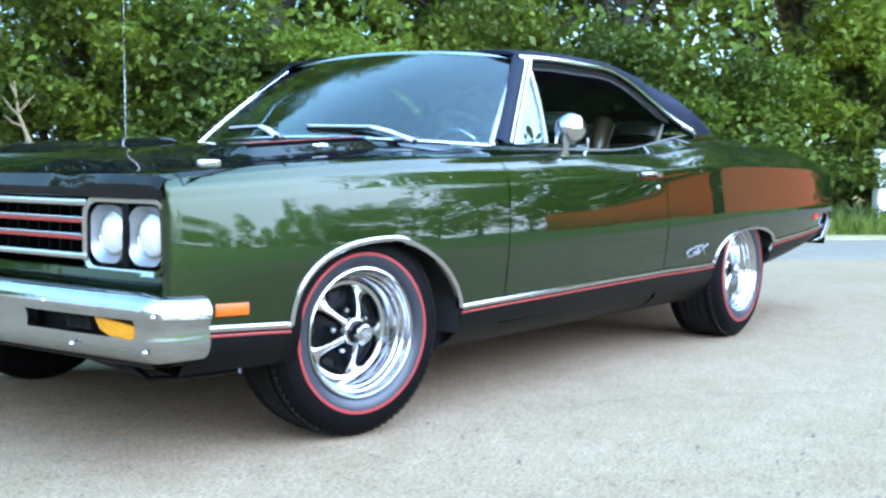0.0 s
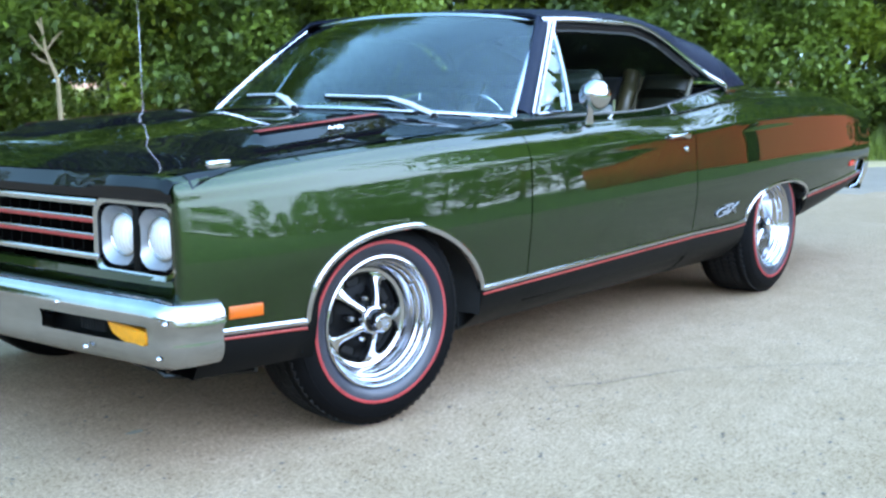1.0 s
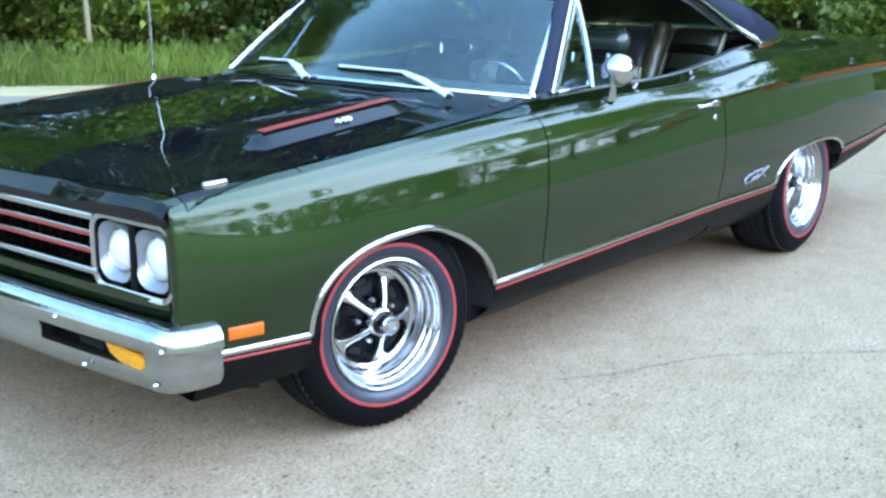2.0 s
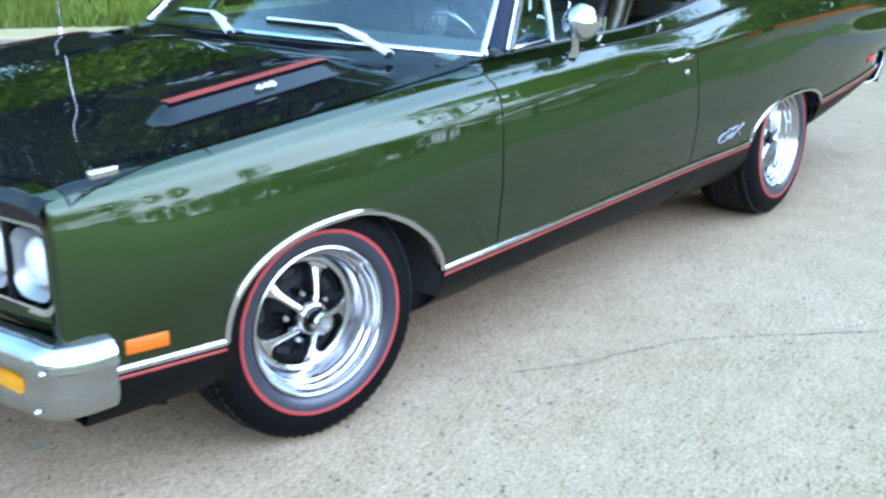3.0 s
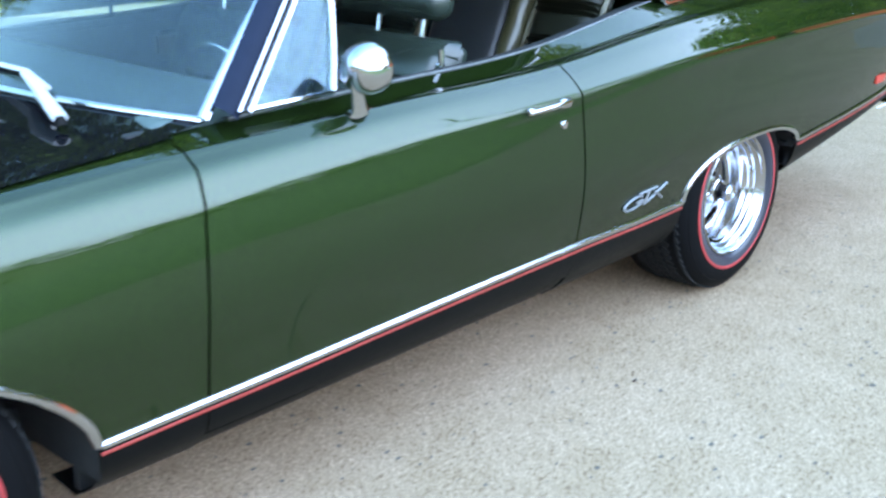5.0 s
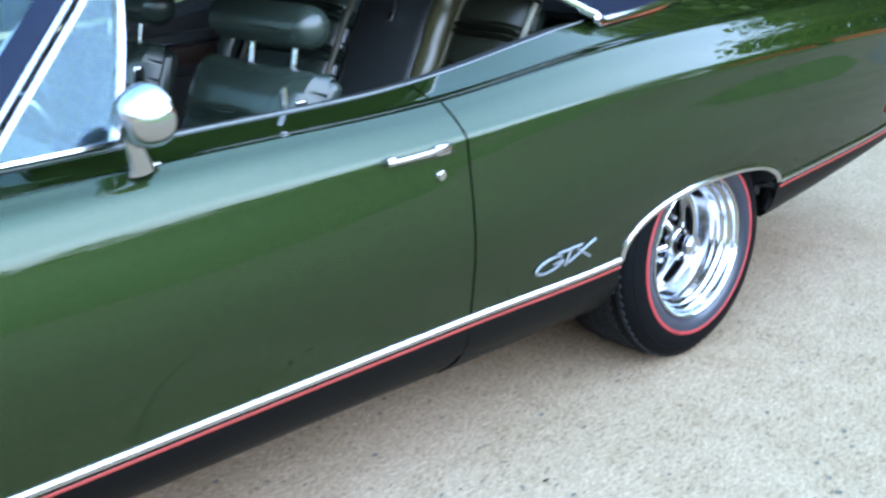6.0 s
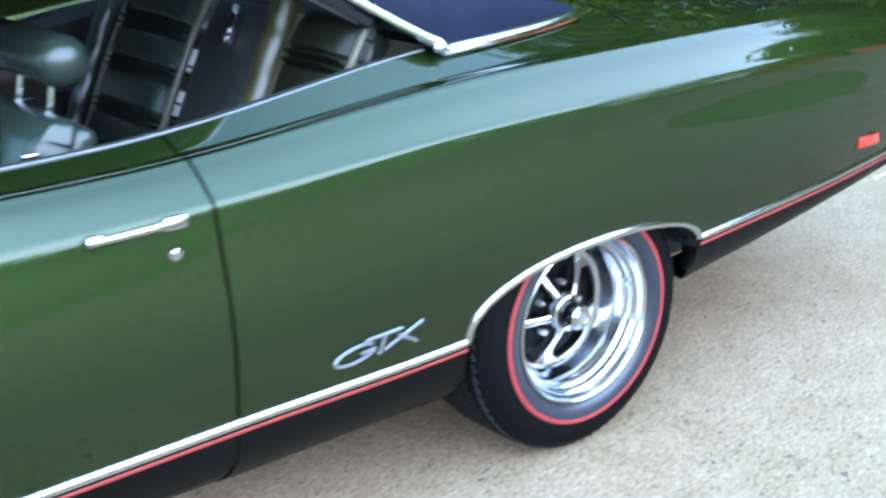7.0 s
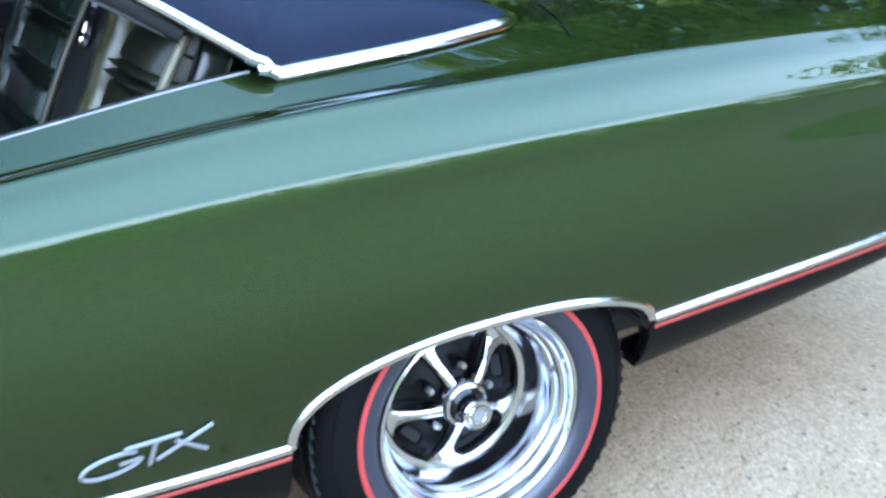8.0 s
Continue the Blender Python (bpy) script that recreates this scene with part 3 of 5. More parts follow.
def grass_field(seed=5, count=52000):
    rng = np.random.default_rng(seed)
    s, d = rng.uniform(-16, 20, count), 0.5 + rng.uniform(0, 1, count) ** 1.4 * 3.2
    h = rng.uniform(0.14, 0.34, count) * (0.7 + 0.5 * np.clip(d - 0.4, 0, 1.2))
    x = EDGE.x + ALONG.x * s + AWAY.x * d
    y = EDGE.y + ALONG.y * s + AWAY.y * d
    a, lean = rng.uniform(0, 2 * np.pi, count), rng.normal(0, 0.35, count) * h
    w = rng.uniform(0.004, 0.009, count)
    b = np.stack([x, y, np.full(count, 0.02)], 1)
    side = np.stack([np.cos(a), np.sin(a), np.zeros(count)], 1) * w[:, None]
    bend = np.stack([np.sin(a), -np.cos(a), np.zeros(count)], 1) * lean[:, None]
    zed = np.array([0, 0, 1.0])
    mid, tip = b + bend * 0.35 + zed * (h * 0.6)[:, None], b + bend + zed * h[:, None]
    V = np.stack([b - side, b + side, mid + side * 0.8, tip, mid - side * 0.8], 1).reshape(-1, 3)
    F = np.arange(5 * count).reshape(count, 5)
    me = bpy.data.meshes.new("grass")
    me.from_pydata(V.tolist(), [], F.tolist())
    me.materials.append(BLADE)
    return tagged(new("grass", me), "long uncut green grass on the verge", "grass", kind="stuff")


grass_field()


def brick_material():
    m, n, l, b = material("red_brick")
    tc, br = n.new("ShaderNodeTexCoord"), n.new("ShaderNodeTexBrick")
    br.inputs["Color1"].default_value, br.inputs["Color2"].default_value, br.inputs["Mortar"].default_value = (0.42, 0.050, 0.026, 1), (0.36, 0.045, 0.024, 1), (0.34, 0.10, 0.06, 1)
    br.inputs["Scale"].default_value, br.inputs["Mortar Size"].default_value = 4.5, 0.012
    l.new(tc.outputs["Object"], br.inputs["Vector"])
    l.new(br.outputs["Color"], b.inputs["Base Color"])
    b.inputs["Roughness"].default_value = 0.85
    return m


BRICK = brick_material()
DARK_TRIM = plain("dark_roof_trim", (0.10, 0.04, 0.03), 0.6)


def brick_building():
    """Long low building across the lot; its front faces the car."""
    b = tagged(new("brick_building"), "long low red brick building with a flat roof", "building")
    part("wall", box_bm((10.0, 5, 4.0), (-5.0, 2.5, 2.0)), BRICK, b, "red brick walls")
    part("roof", box_bm((10.3, 5.3, 0.22), (-5.0, 2.5, 4.1), 0.03), DARK_TRIM, b, "dark flat roof edge")
    part("low_wing", box_bm((4.3, 4, 2.5), (3.15, 2.6, 1.25)), BRICK, b, "lower red brick wing")
    part("wing_roof", box_bm((4.4, 4.2, 0.16), (3.15, 2.6, 2.58), 0.03), DARK_TRIM, b)
    part("link_wall", box_bm((1.0, 2.0, 2.3), (0.5, 3.6, 1.15)), DARK_TRIM, b, "dark recessed link between the two parts")
    return b


brick = brick_building()
brick.matrix_basis = pose(30, -13.0, 0, 0, 0, 248)


# ---------------------------------------------------------------- the car: left half modelled at negative y, then mirrored
car = tagged(new("car"), "dark green metallic two-door hardtop muscle car with black vinyl roof", "car")

# half-section from the inner top edge down to the lower moulding: (half width, height) at each station
ST = [-0.70, -0.45, 0.05, 0.75, 1.35, 2.0, 2.6, 3.2, 4.0, 4.5]
P_TOP = [(0.74, 0.818), (0.775, 0.838), (0.785, 0.868), (0.782, 0.905), (0.782, 0.918), (0.786, 0.932), (0.786, 1.006), (0.690, 1.010), (0.66, 0.985), (0.63, 0.95)]
P_CREST = [(0.820, 0.815), (0.860, 0.838), (0.862, 0.868), (0.836, 0.893), (0.849, 0.899), (0.853, 0.907), (0.860, 0.959), (0.838, 0.973), (0.800, 0.965), (0.75, 0.925)]
P_STEP = [(0.842, 0.802), (0.882, 0.825), (0.888, 0.857), (0.868, 0.884), (0.883, 0.897), (0.891, 0.904), (0.905, 0.953), (0.894, 0.963), (0.860, 0.945), (0.81, 0.900)]
P_ROLL = [(0.854, 0.785), (0.897, 0.798), (0.910, 0.828), (0.910, 0.858), (0.914, 0.874), (0.922, 0.882), (0.938, 0.920), (0.934, 0.926), (0.905, 0.912), (0.855, 0.872)]
P_SHOULDER = [(0.862, 0.745), (0.908, 0.755), (0.931, 0.777), (0.945, 0.795), (0.950, 0.820), (0.967, 0.838), (0.983, 0.867), (0.980, 0.872), (0.945, 0.857), (0.895, 0.825)]
P_WAIST = [(0.872, 0.60), (0.925, 0.60), (0.955, 0.60), (0.968, 0.60), (0.974, 0.60), (0.985, 0.58), (0.998, 0.58), (0.998, 0.61), (0.967, 0.62), (0.917, 0.63)]
P_EDGE = [(0.868, 0.70), (0.918, 0.70), (0.946, 0.705), (0.960, 0.72), (0.965, 0.735), (0.979, 0.76), (0.990, 0.838), (0.987, 0.847), (0.953, 0.835), (0.903, 0.805)]
P_LOW = [(0.862, 0.410), (0.900, 0.400), (0.930, 0.372), (0.955, 0.380), (0.958, 0.388), (0.962, 0.396), (0.968, 0.402), (0.985, 0.466), (0.955, 0.512), (0.905, 0.545)]
# the crease lies close under the shoulder of the rear quarter and fades out along the door
FADE = (0.32, 0.32, 0.36, 0.48, 0.52, 0.46, 0.33, 0.32, 0.32, 0.32)
TURN = (0.85, 0.85, 0.82, 0.73, 0.70, 0.74, 0.85, 0.85, 0.85, 0.85)
PUFF = (0, 0, 0.0005, 0.0016, 0.0018, 0.0014, 0, 0, 0, 0)
P_EDGE = [(sy + k * (ey - sy), sz + k * (ez - sz)) for (sy, sz), (ey, ez), k in zip(P_SHOULDER, P_EDGE, FADE)]
def between(a, b, k):
    return [(p + k * (r - p), q + k * (t - q)) for (p, q), (r, t) in zip(a, b)]


# a nearly flat face under the window, a narrow ledge, the rounded shoulder, the crease and the flat side
BULGE = (0.001, 0.0013, 0.0013, 0.0013, 0.0013, 0.001, 0.0, 0.0, 0.0, 0.0)
P_FLANK = [(y + b, z) for (y, z), b in zip(between(P_EDGE, P_WAIST, 0.16), BULGE)]
P_TURN = [(y + k * (u - y) + d, z + k * (v - z)) for (y, z), (u, v), k, d in zip(P_ROLL, P_SHOULDER, TURN, PUFF)]
TABLES = [P_TOP, between(P_TOP, P_CREST, 0.85), P_CREST, between(P_CREST, P_STEP, 0.5), P_STEP, between(P_STEP, P_ROLL, 0.3), P_ROLL,
          P_TURN, P_SHOULDER, P_EDGE, P_FLANK, P_WAIST, P_LOW]
ROWS = (6, 3, 2, 2, 3, 5, 8, 4, 5)   # rows of faces between the lines above the crease


def section(x, count=140):
    """Dense half-section at x, from the top edge to the moulding."""
    c = np.array([hermite(ST, t, x)[0] for t in TABLES])
    s = np.concatenate([[0], np.cumsum(np.linalg.norm(np.diff(c, axis=0), axis=1))])
    return hermite(s, c, np.linspace(0, s[-1], count))


def moulding_z(x):
    return one(ST, [p[1] for p in P_LOW], x)


def sill_z(x):
    """Lower border of the painted side: the moulding, or the wheel opening's lip."""
    if -0.312 < x < 0.476:
        a, b = moulding_z(-0.312), moulding_z(0.476)
        u = (x - 0.10) / (0.412 if x < 0.10 else 0.376)
        p = 2.7 if u < 0 else 1.55
        base = a + (b - a) * (x + 0.312) / 0.788
        return base + (0.622 - base) * max(0.0, 1 - abs(u) ** p) ** (1 / p)
    if 2.568 < x < 3.308:
        u = (x - 3.0) / (0.432 if x < 3.0 else 0.308)
        p = 2.3 if u < 0 else 2.0
        base = 0.401 if u < 0 else 0.470
        return base + (0.554 - base) * max(0.0, 1 - abs(u) ** p) ** (1 / p)
    if x >= 3.308:
        return 0.470 + (moulding_z(x) - moulding_z(3.308))
    return moulding_z(x)


def side_column(x, low_rows=26):
    """Points down the side at x: every line of TABLES above the side is an edge of the mesh."""
    c = np.array([hermite(ST, t, x)[0] for t in TABLES])
    s = np.concatenate([[0], np.cumsum(np.linalg.norm(np.diff(c, axis=0), axis=1))])
    upper = np.concatenate([np.linspace(s[i], s[i + 1], n, endpoint=False) for i, n in enumerate(ROWS)])
    k = len(ROWS)
    S = hermite(s, c, np.linspace(s[k], s[-1], 120))
    cut = min(max(int(np.searchsorted(-S[:, 1], -sill_z(x))), 1), len(S) - 1)
    f = np.clip((S[cut - 1, 1] - sill_z(x)) / max(S[cut - 1, 1] - S[cut, 1], 1e-6), 0, 1)
    S = np.vstack([S[:cut], S[cut - 1] + (S[cut] - S[cut - 1]) * f])
    d = np.concatenate([[0], np.cumsum(np.linalg.norm(np.diff(S, axis=0), axis=1))])
    q = np.linspace(0, 1, low_rows) ** 1.25 * d[-1]
    out = np.vstack([hermite(s, c, upper), np.stack([np.interp(q, d, S[:, 0]), np.interp(q, d, S[:, 1])], 1)])
    return [(float(x), -float(y), float(z)) for y, z in out]


def arch_columns(a, b, c, n):
    """Columns gathered towards both ends of a wheel opening with its crown at c."""
    t = np.linspace(0, np.pi / 2, n)
    return np.concatenate([c - (c - a) * np.cos(t), (c + (b - c) * np.sin(t))[1:]])


def slanted(cols, x0, x1, top0, top1):
    """Lets the seams at x0 and x1 lean by top0 and top1 at the upper edge."""
    for col in cols:
        x = col[0][0]
        k = (x - x0) / (x1 - x0)
        zt, zb = col[0][2], col[-1][2]
        for j, (px, py, pz) in enumerate(col):
            h = np.clip((pz - 0.40) / 0.5, 0, 1)
            col[j] = (px + h * h * (top0 * (1 - k) + top1 * k), py, pz)
    return cols


GAP = 0.0035
xs_f = np.unique(np.concatenate([np.linspace(-0.70, -0.312, 18), arch_columns(-0.312, 0.476, 0.10, 20), np.linspace(0.476, 0.733 - GAP, 10)]))
xs_d = np.linspace(0.733 + GAP, 2.008 - GAP, 44)
xs_q = np.unique(np.concatenate([np.linspace(2.008 + GAP, 2.568, 22), arch_columns(2.568, 3.308, 3.0, 22), np.linspace(3.308, 4.5, 36)]))
fender_cols = slanted([side_column(x) for x in xs_f], -0.70, 0.733, 0.0, 0.05)
door_cols = slanted([side_column(x) for x in xs_d], 0.733, 2.008, 0.05, -0.012)
quarter_cols = slanted([side_column(x) for x in xs_q], 2.008, 4.5, -0.012, 0.0)


def edge_fold(cols):
    """Turns a panel's first and last column inwards, so that seams have depth."""
    a = [(x, y + 0.03, z - 0.004) for x, y, z in cols[0]]
    b = [(x, y + 0.03, z - 0.004) for x, y, z in cols[-1]]
    return [a] + cols + [b]


def nose_fold(cols):
    """As edge_fold, but the front edge rolls round towards the lamps."""
    c = [[(x - dx, y + dy, z - dz) for x, y, z in cols[0]] for dx, dy, dz in ((0.004, 0.05, 0.004), (0.013, 0.022, 0.003), (0.011, 0.010, 0.002), (0.006, 0.003, 0.0))]
    return c + edge_fold(cols)[1:]


panels = {}
for flip in (False, True):
    panels["fender", flip] = part("front_fender", grid_bm(nose_fold(fender_cols), mirror=flip, flip=True), GREEN, car, "green fender")
    panels["door", flip] = part("door", grid_bm(edge_fold(door_cols), mirror=flip, flip=True), GREEN, car, "green door")
    panels["quarter", flip] = part("rear_quarter_panel", grid_bm(edge_fold(quarter_cols), mirror=flip, flip=True), GREEN, car, "green rear quarter")


def lower_line(xs, drop=0.0, out=0.0):
    pts = []
    for x in xs:
        S = section(x)
        z = sill_z(x)
        y = float(np.interp(-z, -S[:, 1], S[:, 0]))
        pts.append((x, -(y + out), z - drop))
    return pts


def lip_bm(pts, w=0.019):
    """Bright bead that follows an edge: stands proud of the panel and wraps under it."""
    V = []
    for i, p in enumerate(pts):
        p, t = Vector(p), (Vector(pts[min(i + 1, len(pts) - 1)]) - Vector(pts[max(i - 1, 0)])).normalized()
        out = Vector((0, -1, 0))
        n = out.cross(t).normalized()
        if n.z < 0 and abs(t.x) > 0.3:
            n = -n
        V.append([tuple(p + n * w * a + out * b) for a, b in ((0.5, -0.004), (0.5, 0.004), (0.2, 0.008), (-0.3, 0.007), (-0.5, 0.002), (-0.5, -0.012))])
    bm = grid_bm(V)
    bmesh.ops.recalc_face_normals(bm, faces=bm.faces)
    return bm


def black_skirt(xs, zlow, tuck, groove=None):
    """Satin black sill below the moulding; groove: height of the door's lower edge."""
    V = []
    for (x, y, z) in lower_line(xs):
        zb, top = zlow(x), z - 0.012
        levels = [(top + (zb - top) * k, 0.0) for k in np.linspace(0, 1, 7).tolist()]
        if groove:
            levels = sorted(levels + [(groove + 0.005, 0.0), (groove + 0.003, 0.010), (groove - 0.001, 0.012), (groove - 0.003, 0.006)], reverse=True)
        V.append([(x, y + tuck * max(0.0, (top - h) / (top - zb)) ** 2.4 + 0.002 + d + (0.006 if groove and h < groove - 0.002 else 0), h) for h, d in levels] + [(x, y + tuck + 0.1, zb + 0.01)])
    return grid_bm(V, flip=True)


runs = {"front": np.linspace(-0.62, -0.314, 14), "side": np.linspace(0.478, 2.566, 50), "rear": np.linspace(3.312, 4.42, 26)}
for flip in (False, True):
    side = (lambda b: mirrored(b)) if flip else (lambda b: b)
    for key, xs in runs.items():
        part("bright_moulding", side(lip_bm(lower_line(xs))), CHROME, car, "bright metal lower moulding")
        part("red_pinstripe", side(strip_bm([(x, y - 0.0015, z - 0.0175) for x, y, z in lower_line(xs)], 0.007, 0.002, (0, 0, 1), (0, -1, 0))), RED_TAPE, car, "red stripe under the moulding")
    for a, b, g in ((0.478, 0.731, None), (0.735, 2.004, 0.292), (2.008, 2.566, None)):
        part("sill_panel", side(black_skirt(np.linspace(a, b, max(6, int((b - a) * 24))), lambda x: 0.218, 0.115, g)), BLACK_SATIN, car, "satin black sill")
    part("sill_backing", side(box_bm((2.07, 0.02, 0.15), (1.52, -0.83, 0.305))), UNDER, car)
    part("front_skirt", side(black_skirt(np.linspace(-0.66, -0.285, 14), lambda x: 0.285, 0.03)), BLACK_SATIN, car)
    part("rear_skirt", side(black_skirt(np.linspace(3.305, 4.42, 26), lambda x: 0.345 + 0.10 * (x - 3.3), 0.05)), BLACK_SATIN, car)
    part("wheel_lip", side(lip_bm(lower_line(arch_columns(-0.312, 0.476, 0.10, 26)))), CHROME, car, "bright wheel-opening lip")
    part("wheel_lip", side(lip_bm(lower_line(arch_columns(2.568, 3.308, 3.0, 26)))), CHROME, car, "bright wheel-opening lip")
    for a, b, c in ((-0.312, 0.476, 0.10), (2.568, 3.308, 3.0)):
        edge = lower_line(arch_columns(a, b, c, 22))
        za, zb = (0.30, 0.285) if a < 1 else (0.30, 0.44)
        edge = [(a - 0.004, edge[0][1] + 0.012, za)] + edge + [(b + 0.004, edge[-1][1] + 0.012, zb)]
        V = []
        for i, (x, y, z) in enumerate(edge):
            up = 0.0 if i in (0, len(edge) - 1) else 1.0
            V.append([(x, y + 0.004, z - 0.002 * up), (x, y + 0.03, z), (x, y + 0.05, z + 0.02 * up), (x, y + 0.10, z + 0.035 * up), (x, y + 0.42, z + 0.04 * up)])
        part("wheel_housing", side(grid_bm(V)), UNDER, car, "dark wheel housing")


# ---------------------------------------------------------------- bonnet, cowl, glass, roof, deck
def top_z(x, y):
    """Height of the bonnet and cowl."""
    edge = one(ST, [p[1] for p in P_TOP], x)
    crown = one([-0.72, -0.6, -0.3, 0.2, 0.75], [0.803, 0.845, 0.880, 0.913, 0.945], x)
    k = min(abs(y) / 0.785, 1.0)
    return edge + (crown - edge) * (1 - k**2.4)


def hood_edge(x):
    return one(ST, [p[0] for p in P_TOP], x) - 0.004


HOOD_X = np.linspace(-0.665, 0.50, 36)


def hood_rows(y0, y1, n, lift=0.0):
    rows = []
    for x in HOOD_X:
        e = hood_edge(max(x, -0.70))
        row = []
        for u in np.linspace(y0, y1, n).tolist():
            y = u * e
            xx = x + (0.05 * (1 - u * u) if x > 0.3 else 0) * max(0, (x - 0.3) / 0.2) - 0.03 * (1 - u * u) * max(0, 1 - (x + 0.665) / 0.25)
            z = top_z(xx, y) + lift
            row.append((xx, y, z))
        rows.append(row)
    return rows


hood = part("hood", grid_bm(hood_rows(-0.30, 0.30, 18)), GREEN, car, "green hood centre")
part("black_hood_band", grid_bm(hood_rows(-1.0, -0.30, 22)), BLACK_GLOSS, hood, "gloss black hood band")
part("black_hood_band", grid_bm(hood_rows(0.30, 1.0, 22)), BLACK_GLOSS, hood, "gloss black hood band")


def nose_cap_bm():
    """Slanted front edge of the bonnet and fenders above the grille and lamps."""
    V = []
    for u in np.linspace(-1, 1, 61).tolist():
        y = 0.846 * u
        S = section(-0.665)
        e = hood_edge(-0.665)
        k = min(1.0, abs(y) / e)
        x0 = -0.665 - 0.03 * (1 - k * k)
        z0 = top_z(-0.665 - 0.03 * (1 - k * k), y) if abs(y) < e else float(np.interp(abs(y), S[:70, 0], S[:70, 1]))
        over = min(1.0, max(0.0, (abs(y) - 0.36) / 0.26))   # fuller over the lamps
        V.append([(x0 + 0.004, y, z0 - 0.001), (x0 - 0.006, y, z0 - 0.003),
                  (x0 - 0.010 - 0.034 * over, y, z0 - 0.010 + 0.004 * over), (x0 - 0.022 - 0.034 * over, y, z0 - 0.026 + 0.008 * over),
                  (x0 - 0.034 - 0.030 * over, y, z0 - 0.042 + 0.010 * over), (-0.738 + 0.006 * over + 0.012 * abs(u) ** 6, y, 0.776), (-0.737 + 0.006 * over + 0.012 * abs(u) ** 6, y, 0.762 + 0.004 * over), (-0.734 + 0.008 * over + 0.012 * abs(u) ** 6, y, 0.752), (-0.70, y, 0.744)])
    return grid_bm(V, flip=True)


part("nose_cap", nose_cap_bm(), BLACK_GLOSS, car, "gloss black rolled nose edge")


def fender_top_black():
    """Black band that runs on over the crest of the fender."""
    V = []
    for x in np.linspace(-0.665, 0.80, 40).tolist():
        S = section(x)
        lim = 0.862 + (0.80 - 0.862) * np.clip((x + 0.1) / 0.95, 0, 1) if x > -0.1 else 0.862
        lim = min(lim, S[62, 0])
        ys = np.linspace(S[0, 0] - 0.001, max(lim, S[0, 0] + 0.002), 8)
        V.append([(x, -y, float(np.interp(y, S[:70, 0], S[:70, 1])) + 0.0025) for y in ys])
    return grid_bm(V, flip=True)


part("black_fender_band", fender_top_black(), BLACK_GLOSS, panels["fender", False], "gloss black band on the fender top")
part("black_fender_band", mirrored(fender_top_black()), BLACK_GLOSS, panels["fender", True], "gloss black band on the fender top")


def scoop_bm():
    """Raised blister with a slanted outer face; lower towards the windscreen end."""
    rows = []
    for x in np.linspace(-0.27, 0.50, 30).tolist():
        k = (x + 0.27) / 0.77
        rise = 0.031 * min(1, k / 0.10) * (1 - max(0, (k - 0.86) / 0.14) ** 2)
        yo, yi = -0.665 + 0.05 * k, -0.30 - 0.05 * k
        rows.append([(x + 0.07 * max(0, 1 - k / 0.25) * ((y - yo) / (yi - yo)), y, top_z(x, y) + 0.001 + rise * r)
                     for y, r in ((yo - 0.004, -0.06), (yo, 0.0), (yo + 0.03, 0.55), (yo + 0.055, 0.97), (yo + 0.07, 1.0), (yo + 0.17, 0.9), (yi - 0.1, 0.6), (yi, 0.0))])
    return grid_bm(rows)


def scoop_stripe():
    rows = []
    for x in np.linspace(-0.185, 0.445, 20).tolist():
        k = (x + 0.27) / 0.77
        rise = 0.031 * (1 - max(0, (k - 0.86) / 0.14) ** 2)
        yo = -0.665 + 0.05 * k
        rows.append([(x, yo + 0.047 + d, top_z(x, yo + 0.047 + d) + rise * (1.0 - 0.25 * d) + 0.0035) for d in (0.0, 0.018, 0.036)])
    return grid_bm(rows)


def letters(text, size, m, mat, parent, name, extrude=0.0015, shear=0.0, label=""):
    cu = bpy.data.curves.new(name, "FONT")
    cu.body, cu.size, cu.extrude, cu.shear, cu.align_x, cu.align_y = text, size, extrude, shear, "CENTER", "CENTER"
    tmp = new("tmp", cu)
    dg = bpy.context.evaluated_depsgraph_get()
    dg.update()
    me = bpy.data.meshes.new_from_object(tmp.evaluated_get(dg))
    bpy.data.objects.remove(tmp)
    me.transform(m)
    me.materials.clear()
    me.materials.append(mat)
    ob = new(name, me)
    ob.parent = parent
    return tagged(ob, label=label)


def facing(origin, right, up):
    r, u = Vector(right).normalized(), Vector(up).normalized()
    n = r.cross(u).normalized()
    u = n.cross(r)
    return Matrix(((r.x, u.x, n.x, origin[0]), (r.y, u.y, n.y, origin[1]), (r.z, u.z, n.z, origin[2]), (0, 0, 0, 1)))


for sgn in (1, -1):
    f = (lambda b: b) if sgn > 0 else mirrored
    sc = part("hood_scoop", f(scoop_bm()), BLACK_GLOSS, hood, "black hood scoop")
    part("red_scoop_stripe", f(scoop_stripe()), RED_TAPE, sc, "red stripe")
    if sgn > 0:
        m = facing((0.13, -0.621, top_z(0.13, -0.62) + 0.018), (1, 0.065, 0.05), (0, 0.03, 0.019))
    else:
        m = facing((0.13, 0.621, top_z(0.13, -0.62) + 0.018), (-1, 0.065, -0.05), (0, -0.03, 0.019))
    m = m @ Matrix.Translation((0, 0, 0.003)) @ Matrix.Diagonal((2.0, 0.95, 1, 1))
    letters("440", 0.026, m, WHITE_PAINT, sc, "number_badge", 0.001, label="white raised numerals 440")


# windscreen: base line on the cowl, header at the roof
def screen_base(u):
    y = -0.788 * u
    return Vector((0.690 + 0.195 * abs(u) ** 2.2, y, 0.952 - 0.029 * u * u))


def screen_head(u):
    return Vector((1.245 + 0.085 * abs(u) ** 2.2, -0.628 * u, 1.322 - 0.036 * u * u))


